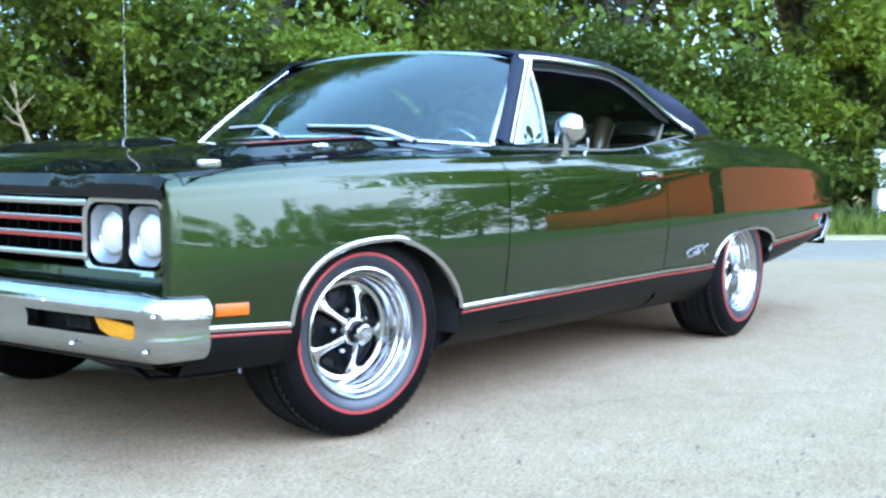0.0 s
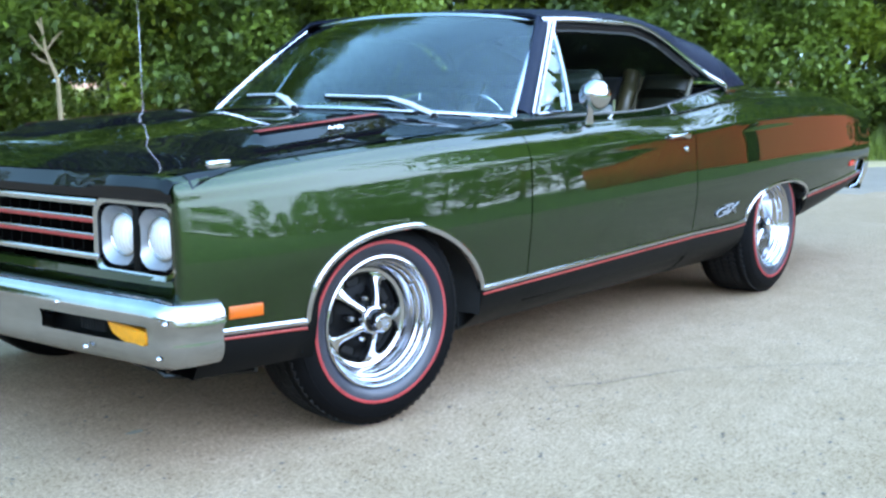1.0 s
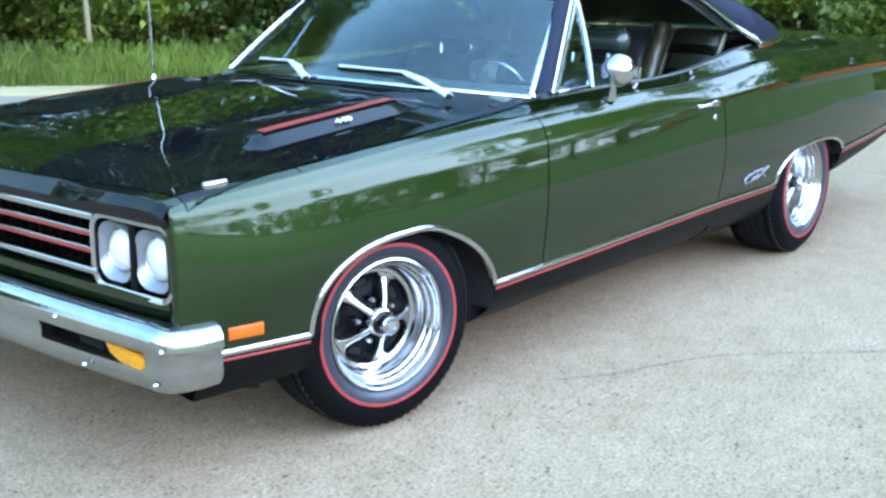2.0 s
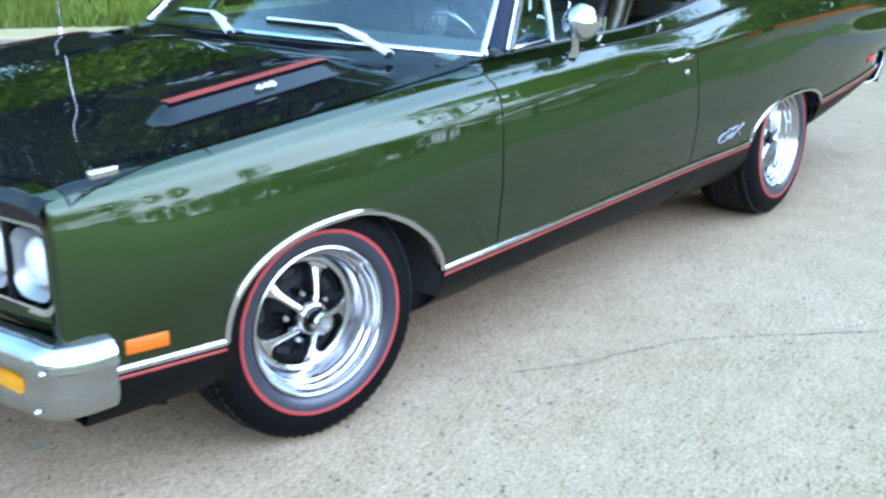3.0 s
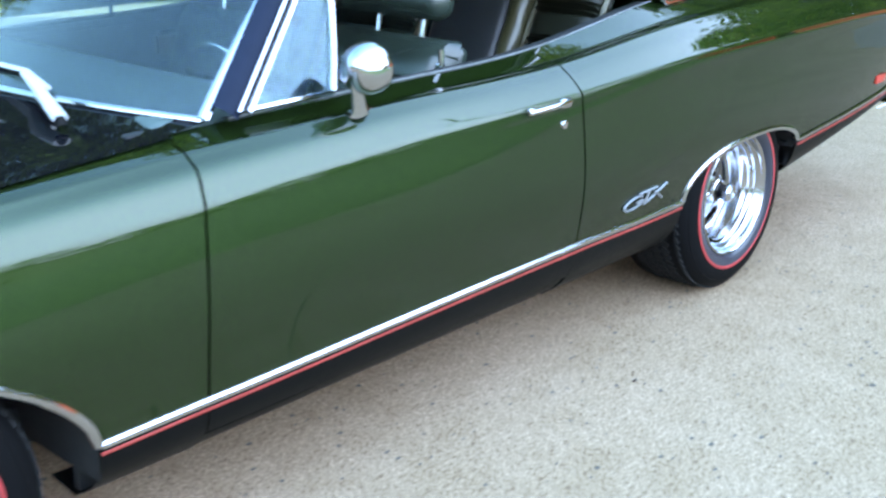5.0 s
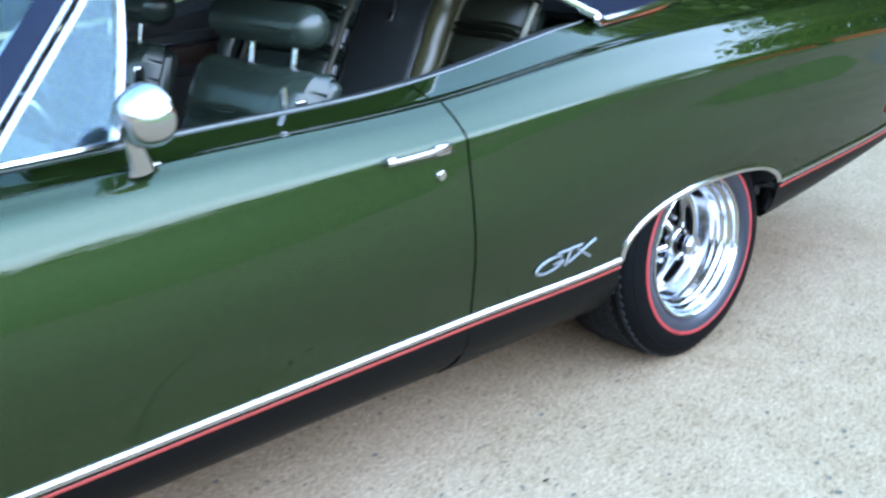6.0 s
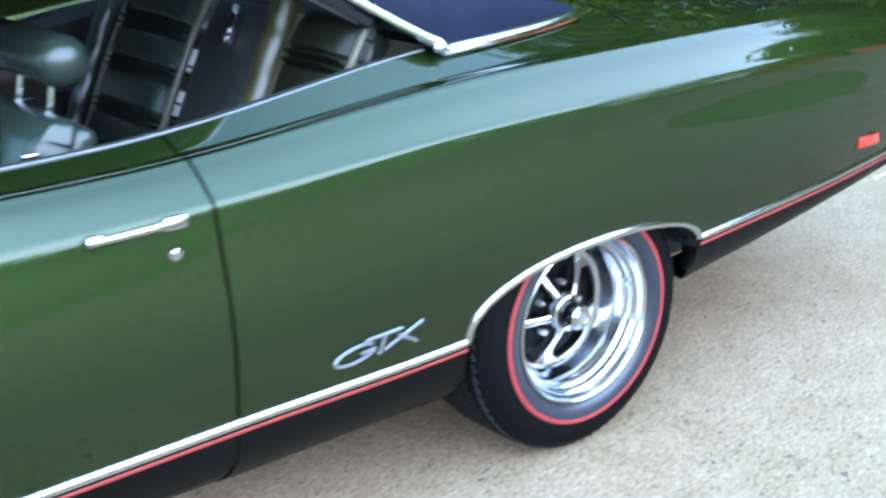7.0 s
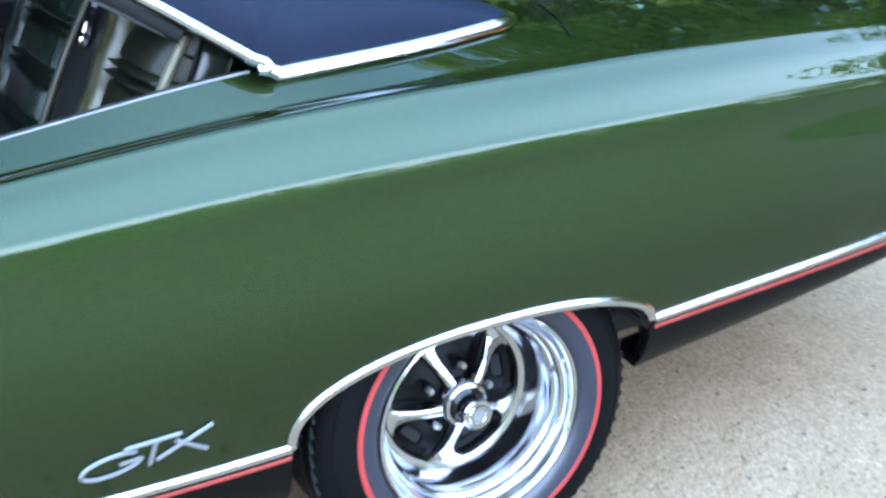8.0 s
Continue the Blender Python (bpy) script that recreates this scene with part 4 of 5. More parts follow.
def screen_point(u, v):
    p = screen_base(u).lerp(screen_head(u), v)
    return p + Vector((-0.5, 0, 0.85)).normalized() * 0.03 * 4 * v * (1 - v) * (1 - 0.35 * u * u) * 0.6


def screen_bm():
    return grid_bm([[tuple(screen_point(u, v)) for v in np.linspace(0.0, 1, 14).tolist()] for u in np.linspace(-1, 1, 33).tolist()], flip=False)


ws = part("windshield", thick(screen_bm(), 0.005), GLASS, car, "clear tinted windshield")
ws.visible_shadow = False


def along_bm(pts, w, d, n_hint):
    """Flat bright trim along pts; its face looks towards n_hint."""
    nh = Vector(n_hint).normalized()
    V = []
    for i, p in enumerate(pts):
        p, t = Vector(p), (Vector(pts[min(i + 1, len(pts) - 1)]) - Vector(pts[max(i - 1, 0)])).normalized()
        s = t.cross(nh).normalized()
        n = s.cross(t).normalized()
        V.append([tuple(p + s * w * a + n * d * b) for a, b in ((-0.5, -0.5), (-0.5, 0.5), (-0.25, 1), (0.25, 1), (0.5, 0.5), (0.5, -0.5))])
    bm = grid_bm(V)
    bmesh.ops.recalc_face_normals(bm, faces=bm.faces)
    return bm


part("screen_trim", along_bm([screen_point(u, 0.0) for u in np.linspace(-1, 1, 40).tolist()], 0.016, 0.006, (-0.6, 0, 0.8)), CHROME, ws, "bright windshield surround")
part("screen_trim", along_bm([screen_point(u, 1.0) for u in np.linspace(-1, 1, 40).tolist()], 0.022, 0.006, (-0.6, 0, 0.8)), CHROME, ws, "bright windshield surround")
for s in (1, -1):
    part("screen_trim", along_bm([screen_point(s * 1.0, v) for v in np.linspace(0, 1, 12).tolist()], 0.026, 0.008, (-0.55, -0.6 * s, 0.5)), CHROME, ws, "bright windshield surround")


# cowl between the bonnet and the glass
def cowl_bm():
    V = []
    for u in np.linspace(-1, 1, 41).tolist():
        b = screen_base(u)
        y0 = u * 0.782
        x0 = 0.505 + 0.05 * (1 - u * u)
        a = Vector((x0, y0, top_z(x0, y0) - 0.004))
        b = Vector((b.x, -b.y, b.z)) + Vector((0.006, 0, -0.004))
        mid = a.lerp(b, 0.5) + Vector((0, 0, -0.012))
        V.append([tuple(a + Vector((0, 0, -0.04))), tuple(a), tuple(a.lerp(mid, 0.6)), tuple(mid), tuple(mid.lerp(b, 0.6)), tuple(b)])
    return grid_bm(V, flip=True)


part("cowl", cowl_bm(), BLACK_GLOSS, car, "black cowl panel")

# roof: half-sections from the drip rail to the middle
RX = [1.30, 1.5, 1.8, 2.12, 2.30, 2.42, 2.55, 2.635, 2.8, 3.0, 3.18]
R_EDGE_Y = [0.628, 0.640, 0.640, 0.636, 0.650, 0.680, 0.742, 0.803, 0.785, 0.745, 0.690]
R_EDGE_Z = [1.284, 1.291, 1.292, 1.280, 1.228, 1.166, 1.080, 1.018, 1.017, 1.016, 1.014]
R_MID_Z = [1.330, 1.350, 1.360, 1.358, 1.348, 1.337, 1.320, 1.302, 1.250, 1.160, 1.050]


def rail_at(x):
    """Half width and height of the roof's side edge: the drip rail, then the line where the vinyl ends."""
    k = 8
    if x <= RX[k - 1]:
        return one(RX[:k], R_EDGE_Y[:k], x), one(RX[:k], R_EDGE_Z[:k], x)
    y, S = one(RX[k - 1:], R_EDGE_Y[k - 1:], x), section(x)
    return y, float(np.interp(y, S[:50, 0], S[:50, 1])) + 0.004


def roof_point(x, a):
    """a from 0 at the rail to 1 in the middle."""
    ye, ze = rail_at(x)
    zm = one(RX, R_MID_Z, x)
    q = a * math.pi / 2
    y = ye * math.cos(q) ** 0.82
    return (x, -y, ze + (zm - ze) * math.sin(q) ** (0.55 if x < 2.4 else 0.72))


roof_xs = np.concatenate([np.linspace(1.295, 2.2, 18), np.linspace(2.24, 2.635, 16), np.linspace(2.66, 3.18, 18)])
HALF = np.linspace(0, 1, 17)


def roof_half():
    V = []
    for x in roof_xs:
        V.append([roof_point(x, a) for a in HALF])
    return V


def roof_bm(glass_part):
    bm = bmesh.new()
    V = roof_half()
    full = [row + [(x, -y, z) for x, y, z in row[-2::-1]] for row in V]
    vs = [[bm.verts.new(p) for p in row] for row in full]
    for i in range(len(vs) - 1):
        for j in range(len(vs[0]) - 1):
            c = sum((vs[i + a][j + b].co for a in (0, 1) for b in (0, 1)), Vector()) / 4
            pane = c.x > 2.55 and abs(c.y) < 0.52
            if pane == glass_part:
                bm.faces.new((vs[i][j], vs[i + 1][j], vs[i + 1][j + 1], vs[i][j + 1]))
    bmesh.ops.delete(bm, geom=[v for v in bm.verts if not v.link_faces], context="VERTS")
    bmesh.ops.recalc_face_normals(bm, faces=bm.faces)
    if sum(f.normal.z for f in bm.faces) < 0:
        bmesh.ops.reverse_faces(bm, faces=bm.faces)
    return bm


roof = part("roof", thick(roof_bm(False), 0.012), VINYL, car, "dark navy-black grained vinyl roof")
rear_glass = part("rear_window", thick(roof_bm(True), 0.005), DARK_GLASS, car, "rear window glass")
rear_glass.visible_shadow = False
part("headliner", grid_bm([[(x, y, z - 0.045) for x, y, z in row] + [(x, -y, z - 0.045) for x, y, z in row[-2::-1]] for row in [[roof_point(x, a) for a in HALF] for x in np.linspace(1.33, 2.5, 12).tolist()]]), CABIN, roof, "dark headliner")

for s in (1, -1):
    f = (lambda b: b) if s > 0 else mirrored
    rail = [roof_point(x, 0.0) for x in np.linspace(1.30, 2.635, 40).tolist()]
    rail = [(x, y - 0.006, z + 0.002) for x, y, z in rail[:-2]] + [(2.618, -0.803, 1.034), (2.636, -0.811, 1.026), (2.642, -0.814, 1.0195), (2.636, -0.813, 1.0155), (2.622, -0.811, 1.0160)]
    part("drip_rail", f(along_bm(rail, 0.020, 0.010, (0, -0.8, 0.5))), CHROME, roof, "bright drip rail")
    part("roof_inner_frame", f(along_bm([(x, y + 0.02, z - 0.018) for x, y, z in rail[:-6]], 0.045, 0.012, (0, -0.8, 0.3))), BLACK_SATIN, roof)
    # bright strip where the vinyl meets the quarter panel, turning round the rear corner
    base = [(x, -rail_at(x)[0] - 0.004, rail_at(x)[1] + 0.004) for x in np.linspace(2.632, 3.15, 20).tolist()]
    base += [(3.185, -0.672, 1.018), (3.205, -0.64, 1.018), (3.21, -0.56, 1.02), (3.212, -0.4, 1.022), (3.214, 0, 1.024)]
    part("vinyl_trim", f(along_bm(base, 0.026, 0.008, (0.1, -0.75, 0.6))), CHROME, roof, "bright trim along the vinyl's edge")
    # windscreen pillar
    A = [Vector((0.945, -0.818, 0.930)).lerp(Vector((1.345, -0.634, 1.285)), v) for v in np.linspace(0, 1, 12).tolist()]
    part("windshield_pillar", f(along_bm([p + Vector((-0.02, 0.008, 0.002)) for p in A], 0.062, 0.012, (-0.35, -0.8, 0.3))), VINYL, car, "dark windshield pillar")
    part("pillar_trim", f(along_bm([p + Vector((0.03, -0.006, -0.004)) for p in A], 0.018, 0.016, (-0.2, -0.9, 0.3))), CHROME, car, "bright pillar edge")
    part("pillar_trim", f(along_bm([p + Vector((0.004, -0.004, -0.001)) for p in A], 0.014, 0.016, (-0.3, -0.85, 0.3))), CHROME, car, "bright pillar edge")

# sill trim along the side window
SILL = np.linspace(0.96, 2.615, 50)


def sill_pts(dy, dz):
    return [(x, -(one(ST, [p[0] for p in P_TOP], x) + dy), one(ST, [p[1] for p in P_TOP], x) + dz) for x in SILL]


for s in (1, -1):
    f = (lambda b: b) if s > 0 else mirrored
    part("window_sill_trim", f(along_bm(sill_pts(-0.002, 0.002), 0.0035, 0.003, (0, -0.3, 1))), GREY_PLASTIC, panels["door", s < 0], "thin bright window sill moulding")
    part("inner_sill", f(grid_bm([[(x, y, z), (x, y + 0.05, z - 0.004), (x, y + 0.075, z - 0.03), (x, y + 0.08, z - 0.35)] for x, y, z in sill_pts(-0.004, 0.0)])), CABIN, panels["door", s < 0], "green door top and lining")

# deck behind the roof and the lid's slot
def deck_bm():
    V = []
    for x in np.concatenate([np.linspace(3.17, 4.40, 24), [4.47, 4.50, 4.51]]):
        xx = min(x, 4.5)
        e, ez = one(ST, [p[0] for p in P_TOP], xx), one(ST, [p[1] for p in P_TOP], xx)
        drop = 0 if x < 4.5 else 0.02
        V.append([(x, e * u, ez + 0.020 * (1 - u * u) - drop) for u in np.linspace(-1, 1, 25).tolist()])
    return grid_bm(V)


lid = part("trunk_lid", deck_bm(), GREEN, car, "green trunk lid")
for s in (1, -1):
    seam = []
    for k in np.linspace(0, 1, 9).tolist():
        x, y = 3.262 + 0.075 * k, -0.770 + 0.25 * k
        S = section(x)
        zt = float(np.interp(-y, S[:50, 0], S[:50, 1])) if -y > S[0, 0] else S[0, 1] + 0.020 * (1 - (y / S[0, 0]) ** 2)
        seam.append((x, y, float(zt) + 0.0015))
    b = strip_bm(seam, 0.006, 0.0015, (1, 0.3, 0), (0, 0, 1))
    part("panel_seam", b if s > 0 else mirrored(b), BLACK_SATIN, lid)


def tail_bm():
    V = []
    c = section(4.5)
    for u in np.linspace(-1, 1, 31).tolist():
        row = []
        for y, z in c[::8]:
            row.append((4.50 + 0.045 * (1 - abs(u) ** 4), u * y, z + 0.018 * (1 - u * u) * (1 if z > 0.9 else 0)))
        row.append((4.48, u * 0.88, 0.40))
        V.append(row)
    return grid_bm(V)


part("tail_panel", tail_bm(), GREEN, car, "green tail panel")


# ---------------------------------------------------------------- nose
NX = -0.70


def nose_panel():
    """Green front sheet metal under the lamps, turning round the corner into the fender."""
    V = []
    for u in np.linspace(-1, 1, 41).tolist():
        y = 0.862 * u
        x = NX - 0.012 + 0.022 * abs(u) ** 6
        V.append([(x + 0.01, y, 0.560), (x - 0.008, y, 0.556), (x - 0.011, y, 0.535), (x + 0.005, y, 0.505), (x + 0.05, y, 0.49), (x + 0.06, y, 0.44)])
    return grid_bm(V)


part("front_panel", nose_panel(), GREEN, car, "green panel under the grille")


def rounded(y0, y1, z0, z1, r, n=5):
    pts = []
    for cy, cz, a0 in ((y1 - r, z1 - r, 0), (y0 + r, z1 - r, 90), (y0 + r, z0 + r, 180), (y1 - r, z0 + r, 270)):
        for a in np.linspace(a0, a0 + 90, n).tolist():
            pts.append((cy + r * math.cos(radians(a)), cz + r * math.sin(radians(a))))
    return pts


def frame_bm(outer, inner, x0, x1, depth=0.03):
    """A frame between two loops of equal length, in the plane x."""
    V = [[(x0 + depth, y, z) for y, z in outer], [(x0, y, z) for y, z in outer], [(x1, y, z) for y, z in inner], [(x1 + depth, y, z) for y, z in inner]]
    bm = grid_bm(V, close_v=True)
    bmesh.ops.recalc_face_normals(bm, faces=bm.faces)
    return bm


grille = part("grille", box_bm((0.02, 1.10, 0.15), (NX + 0.09, 0, 0.652)), BLACK_SATIN, car, "black recessed grille with red bars")
for k, z in enumerate((0.636, 0.682)):
    part("grille_bar", box_bm((0.012, 1.05, 0.011), (NX + 0.002, 0, z), 0.003), RED_TAPE, grille, "red grille bar")
    part("bright_bar", box_bm((0.014, 1.05, 0.006), (NX + 0.001, 0, z + 0.0095), 0.002), CHROME, grille, "bright edge of the red bar")
for y in np.arange(-0.5, 0.51, 0.05).tolist():
    part("grille_vane", box_bm((0.03, 0.004, 0.13), (NX + 0.05, float(y), 0.652)), BLACK_SATIN, grille)
part("grille_surround", box_bm((0.022, 1.06, 0.020), (NX - 0.004, 0, 0.735), 0.005), CHROME, grille, "bright grille surround")
part("grille_surround", box_bm((0.022, 1.06, 0.018), (NX - 0.004, 0, 0.588), 0.005), CHROME, grille, "bright grille surround")
part("grille_badge", joined(*[box_bm((0.006, 0.012, 0.05), (NX - 0.008, 0.012 * k, 0.659), 0.002) for k in (-2, 0, 2)]), CHROME, grille, "small bright badge bars")

for s in (1, -1):
    f = (lambda b: b) if s > 0 else mirrored
    pod = part("headlamp_pod", f(frame_bm(rounded(-0.852, -0.512, 0.548, 0.752, 0.052), rounded(-0.838, -0.526, 0.562, 0.738, 0.042), NX - 0.012, NX - 0.008)), CHROME, car, "paired round headlamps in a bright surround")
    part("pod_plate", f(box_bm((0.02, 0.305, 0.172), (NX + 0.045, -0.6815, 0.65))), BLACK_SATIN, pod, "dark plate behind the lamps")
    part("pod_post", f(box_bm((0.03, 0.026, 0.175), (NX + 0.008, -0.6835, 0.65), 0.004)), BLACK_SATIN, pod)
    for y in (-0.605, -0.762):
        part("bezel", f(frame_bm(rounded(y - 0.067, y + 0.067, 0.574, 0.730, 0.046, 9), [(y + 0.056 * math.cos(q), 0.652 + 0.058 * math.sin(q)) for q in
             np.concatenate([np.linspace(a, a + math.pi / 2, 9) for a in (0, math.pi / 2, math.pi, 1.5 * math.pi)])], NX - 0.004, NX + 0.022, 0.012)), GREY_PLASTIC, pod, "silver lamp bezel")
        ax = pose(NX + 0.022, y, 0.652, 0, -90, 0)
        refl = part("reflector", f(lathe_bm([(0.0, -0.032), (0.02, -0.03), (0.04, -0.022), (0.055, -0.008), (0.062, 0.004)], ax, 40)), CHROME, pod, "bright lamp reflector")
        # opaque dome; its pale colour stands for mirrored sky and reflector
        part("lamp_lens", f(lathe_bm([(0.0, 0.026), (0.022, 0.023), (0.040, 0.015), (0.051, 0.004), (0.055, -0.002)], ax, 40)), LENS_GLASS, refl, "domed lens with its bright reflection put into the pale colour")
        part("lamp_ring", f(lathe_bm([(0.051, 0.003), (0.054, 0.007), (0.058, 0.006), (0.060, -0.004)], ax, 40)), CHROME, refl)

# ---------------------------------------------------------------- front bumper
def bumper_path(n=61):
    """Plan line of the front bumper with wrapped ends."""
    pts = []
    for u in np.linspace(-1, 1, n).tolist():
        a = abs(u)
        if a < 0.84:
            pts.append((-0.795 + 0.02 * (a / 0.84) ** 3, u / 0.84 * 0.84))
        else:
            q = (a - 0.84) / 0.16
            ang = q * math.pi / 2
            pts.append((-0.775 + 0.155 * (1 - math.cos(ang)) , math.copysign(0.84 + 0.080 * math.sin(ang), u)))
    return pts


B_PROF = [(0.075, 0.500), (0.050, 0.508), (0.030, 0.507), (0.016, 0.500), (0.006, 0.488), (0.001, 0.473), (0.0, 0.458), (0.004, 0.443), (0.009, 0.428), (0.011, 0.410), (0.009, 0.392), (0.008, 0.376), (0.011, 0.360), (0.018, 0.346), (0.030, 0.335), (0.048, 0.329), (0.07, 0.33)]
SLOTS = ((0.36, 0.80, 0.388, 0.437),)


def bumper_bm():
    path = bumper_path()
    rows = []
    for i, (x, y) in enumerate(path):
        a = Vector(path[min(i + 1, len(path) - 1)]) - Vector(path[max(i - 1, 0)])
        n = Vector((a.y, -a.x)).normalized()   # inward normal in plan
        end = max(0, (abs(y) - 0.80) / 0.13)
        rows.append([(x + n.x * d, y + n.y * d, z - 0.012 * min(end, 1) * (1 if z > 0.45 else -0.3)) for d, z in B_PROF])
    return rows


bm = bmesh.new()
rows = bumper_bm()
vs = [[bm.verts.new(p) for p in r] for r in rows]
for i in range(len(vs) - 1):
    for j in range(len(vs[0]) - 1):
        c = (vs[i][j].co + vs[i + 1][j + 1].co) / 2
        if any(a < abs(c.y) < b and 0.39 < c.z < 0.445 for a, b, _, _ in SLOTS):
            continue
        bm.faces.new((vs[i][j], vs[i + 1][j], vs[i + 1][j + 1], vs[i][j + 1]))
bmesh.ops.recalc_face_normals(bm, faces=bm.faces)
bumper = part("front_bumper", thick(bm, -0.004), BUMPER_CHROME, car, "chrome front bumper with two slots")
for s in (1, -1):
    f = (lambda b: b) if s > 0 else mirrored
    part("slot_backing", f(box_bm((0.01, 0.46, 0.075), (-0.735, -0.58, 0.418))), BLACK_SATIN, bumper, "dark slot")
    for k in range(9):
        part("slot_vane", f(box_bm((0.012, 0.003, 0.045), (-0.75, -0.50 - 0.012 * k, 0.42))), UNDER, bumper)
    lampbm = bmesh.new()
    loop = [(-0.635, 0.443), (-0.795, 0.425), (-0.80, 0.40), (-0.79, 0.386), (-0.70, 0.392), (-0.66, 0.408)]
    A = [lampbm.verts.new((-0.776, y, z)) for y, z in loop]
    B = [lampbm.verts.new((-0.745, y, z)) for y, z in loop]
    lampbm.faces.new(A), lampbm.faces.new(B[::-1])
    for i in range(6):
        lampbm.faces.new((A[i], A[(i + 1) % 6], B[(i + 1) % 6], B[i]))
    bmesh.ops.recalc_face_normals(lampbm, faces=lampbm.faces)
    bmesh.ops.bevel(lampbm, geom=lampbm.edges[:], offset=0.004, segments=2, affect="EDGES")
    part("turn_signal", f(lampbm), LIT_AMBER, bumper, "amber turn signal lens")
    for y, z in ((-0.45, 0.468), (-0.87, 0.455), (-0.57, 0.362), (-0.84, 0.362), (-0.02, 0.47)):
        part("bumper_bolt", f(lathe_bm([(0.0, 0.006), (0.005, 0.005), (0.008, 0.001), (0.009, -0.003)], pose(-0.796 if abs(y) < 0.8 else -0.775, y, z, 0, -90, 0), 14)), CHROME, bumper)
    part("bumper_bracket", f(box_bm((0.12, 0.05, 0.03), (-0.70, -0.45, 0.45), 0.006)), UNDER, bumper)

# ---------------------------------------------------------------- wheels
def wheel(label, deep, wide=0.0):
    """Lies in its own frame: local z points outwards from the car, local x along the tread; deep: how far the face is set back; wide: extra tyre width inwards."""
    I, D = Matrix.Identity(4), Matrix.Translation((0, 0, -deep))
    w = part("wheel", lathe_bm([(0.204, 0.120), (0.206, 0.128), (0.204, 0.134), (0.199, 0.136), (0.195, 0.132), (0.192, 0.124), (0.190, 0.113), (0.186, 0.108), (0.1825, 0.1055), (0.1805, 0.096),
                                (0.1775, 0.0910), (0.1735, 0.0885), (0.1715, 0.079), (0.1680, 0.0735), (0.1620, 0.066 - 0.4 * deep), (0.1590, 0.058 - deep), (0.1550, 0.050 - deep), (0.149, 0.048 - deep), (0.144, 0.046 - deep), (0.142, 0.040 - deep), (0.141, 0.02 - deep), (0.150, -0.04 - 0.2 * deep), (0.170, -0.07), (0.200, -0.080)], I, 80), CHROME, car, label)
    R = 0.328
    tyre = part("tyre", lathe_bm([(0.200, -0.072 - wide), (0.215, -0.092 - wide), (0.25, -0.100 - wide), (0.292, -0.092 - wide), (0.314, -0.076 - wide), (R - 0.004, -0.062 - wide), (R - 0.002, -0.03 - wide), (R - 0.002, 0.07), (R - 0.004, 0.098),
                                  (0.317, 0.114), (0.300, 0.130), (0.280, 0.139), (0.262, 0.142), (0.240, 0.1425), (0.220, 0.139), (0.207, 0.130), (0.201, 0.116)], I, 96), WALL_RUBBER, w, "black tyre")
    # added band: carries the painted sky sheen on the inner sidewall
    part("sidewall_band", lathe_bm([(0.2405, 0.1435), (0.232, 0.1425), (0.220, 0.1400), (0.211, 0.135), (0.206, 0.129)], I, 96), SHEEN_RUBBER, tyre, "inner sidewall with a blue-grey sky sheen in its colour")
    part("red_line", lathe_bm([(0.2402, 0.1425), (0.2415, 0.1448), (0.2495, 0.1446), (0.2510, 0.1420)], I, 96), RED_LINE, tyre, "red sidewall ring")
    part("sidewall_rib", lathe_bm([(0.289, 0.133), (0.291, 0.1355), (0.294, 0.1345), (0.295, 0.130)], I, 96), WALL_RUBBER, tyre)
    rows = [0.0945 - 0.0355 * j for j in range(5 + round(wide / 0.0355))][::-1]
    bms = []
    for k in range(72):
        a = 2 * math.pi * k / 72
        for j, z in enumerate(rows):
            edge = j in (0, len(rows) - 1)
            b = box_bm((0.009, 0.0215, 0.029))
            b.transform(Matrix.Rotation(a + (0.03 if j % 2 else 0), 4, "Z") @ pose(R - (0.0085 if edge else 0.0036), 0, z, 24 if j % 2 else -24, 0, 0))
            bms.append(b)
    part("tread", joined(*bms), RUBBER, tyre, "blocked rubber tread", smooth=False)
    part("dark_centre", lathe_bm([(0.1415, 0.036), (0.139, 0.022), (0.130, 0.014), (0.105, 0.014), (0.072, 0.026), (0.050, 0.048), (0.0, 0.060)], D, 60), BLACK_SATIN, w, "black wheel centre")
    for k in range(5):
        a = 2 * math.pi * k / 5 + math.pi / 2
        V = []
        for r, hw, z in ((0.032, 0.0130, 0.092), (0.046, 0.0105, 0.089), (0.066, 0.0095, 0.080), (0.088, 0.0102, 0.068), (0.108, 0.0128, 0.056), (0.123, 0.0180, 0.050), (0.132, 0.0255, 0.047), (0.138, 0.0360, 0.047), (0.1425, 0.0460, 0.046)):
            cz = math.sqrt(max(0.0, r * r - hw * hw)) / r if r > 0.115 else 1.0
            V.append([(r * (1 if abs(t) < 0.7 or r < 0.115 else cz), t * hw, z + dz) for t, dz in ((-1.10, -0.040), (-1.0, -0.006), (-0.82, -0.0005), (-0.4, 0.0022), (0, 0.003), (0.4, 0.0022), (0.82, -0.0005), (1.0, -0.006), (1.10, -0.040))])
        sp = grid_bm(V)
        bmesh.ops.recalc_face_normals(sp, faces=sp.faces)
        sp.transform(D @ Matrix.Rotation(a, 4, "Z"))
        part("spoke", sp, CHROME, w, "polished spoke")
        b2 = a + math.pi / 5
        ring = rounded(0.098, 0.123, -0.027, 0.027, 0.008, 4)
        slot = grid_bm([[(r, t * (r / 0.111), z) for r, t in ring] for z in (0.0195, 0.0170, 0.006)], close_v=True)
        bmesh.ops.recalc_face_normals(slot, faces=slot.faces)
        slot.transform(D @ Matrix.Rotation(b2, 4, "Z"))
        sl = part("slot", slot, BLACK_GLOSS, w, "raised rim of a vent slot")
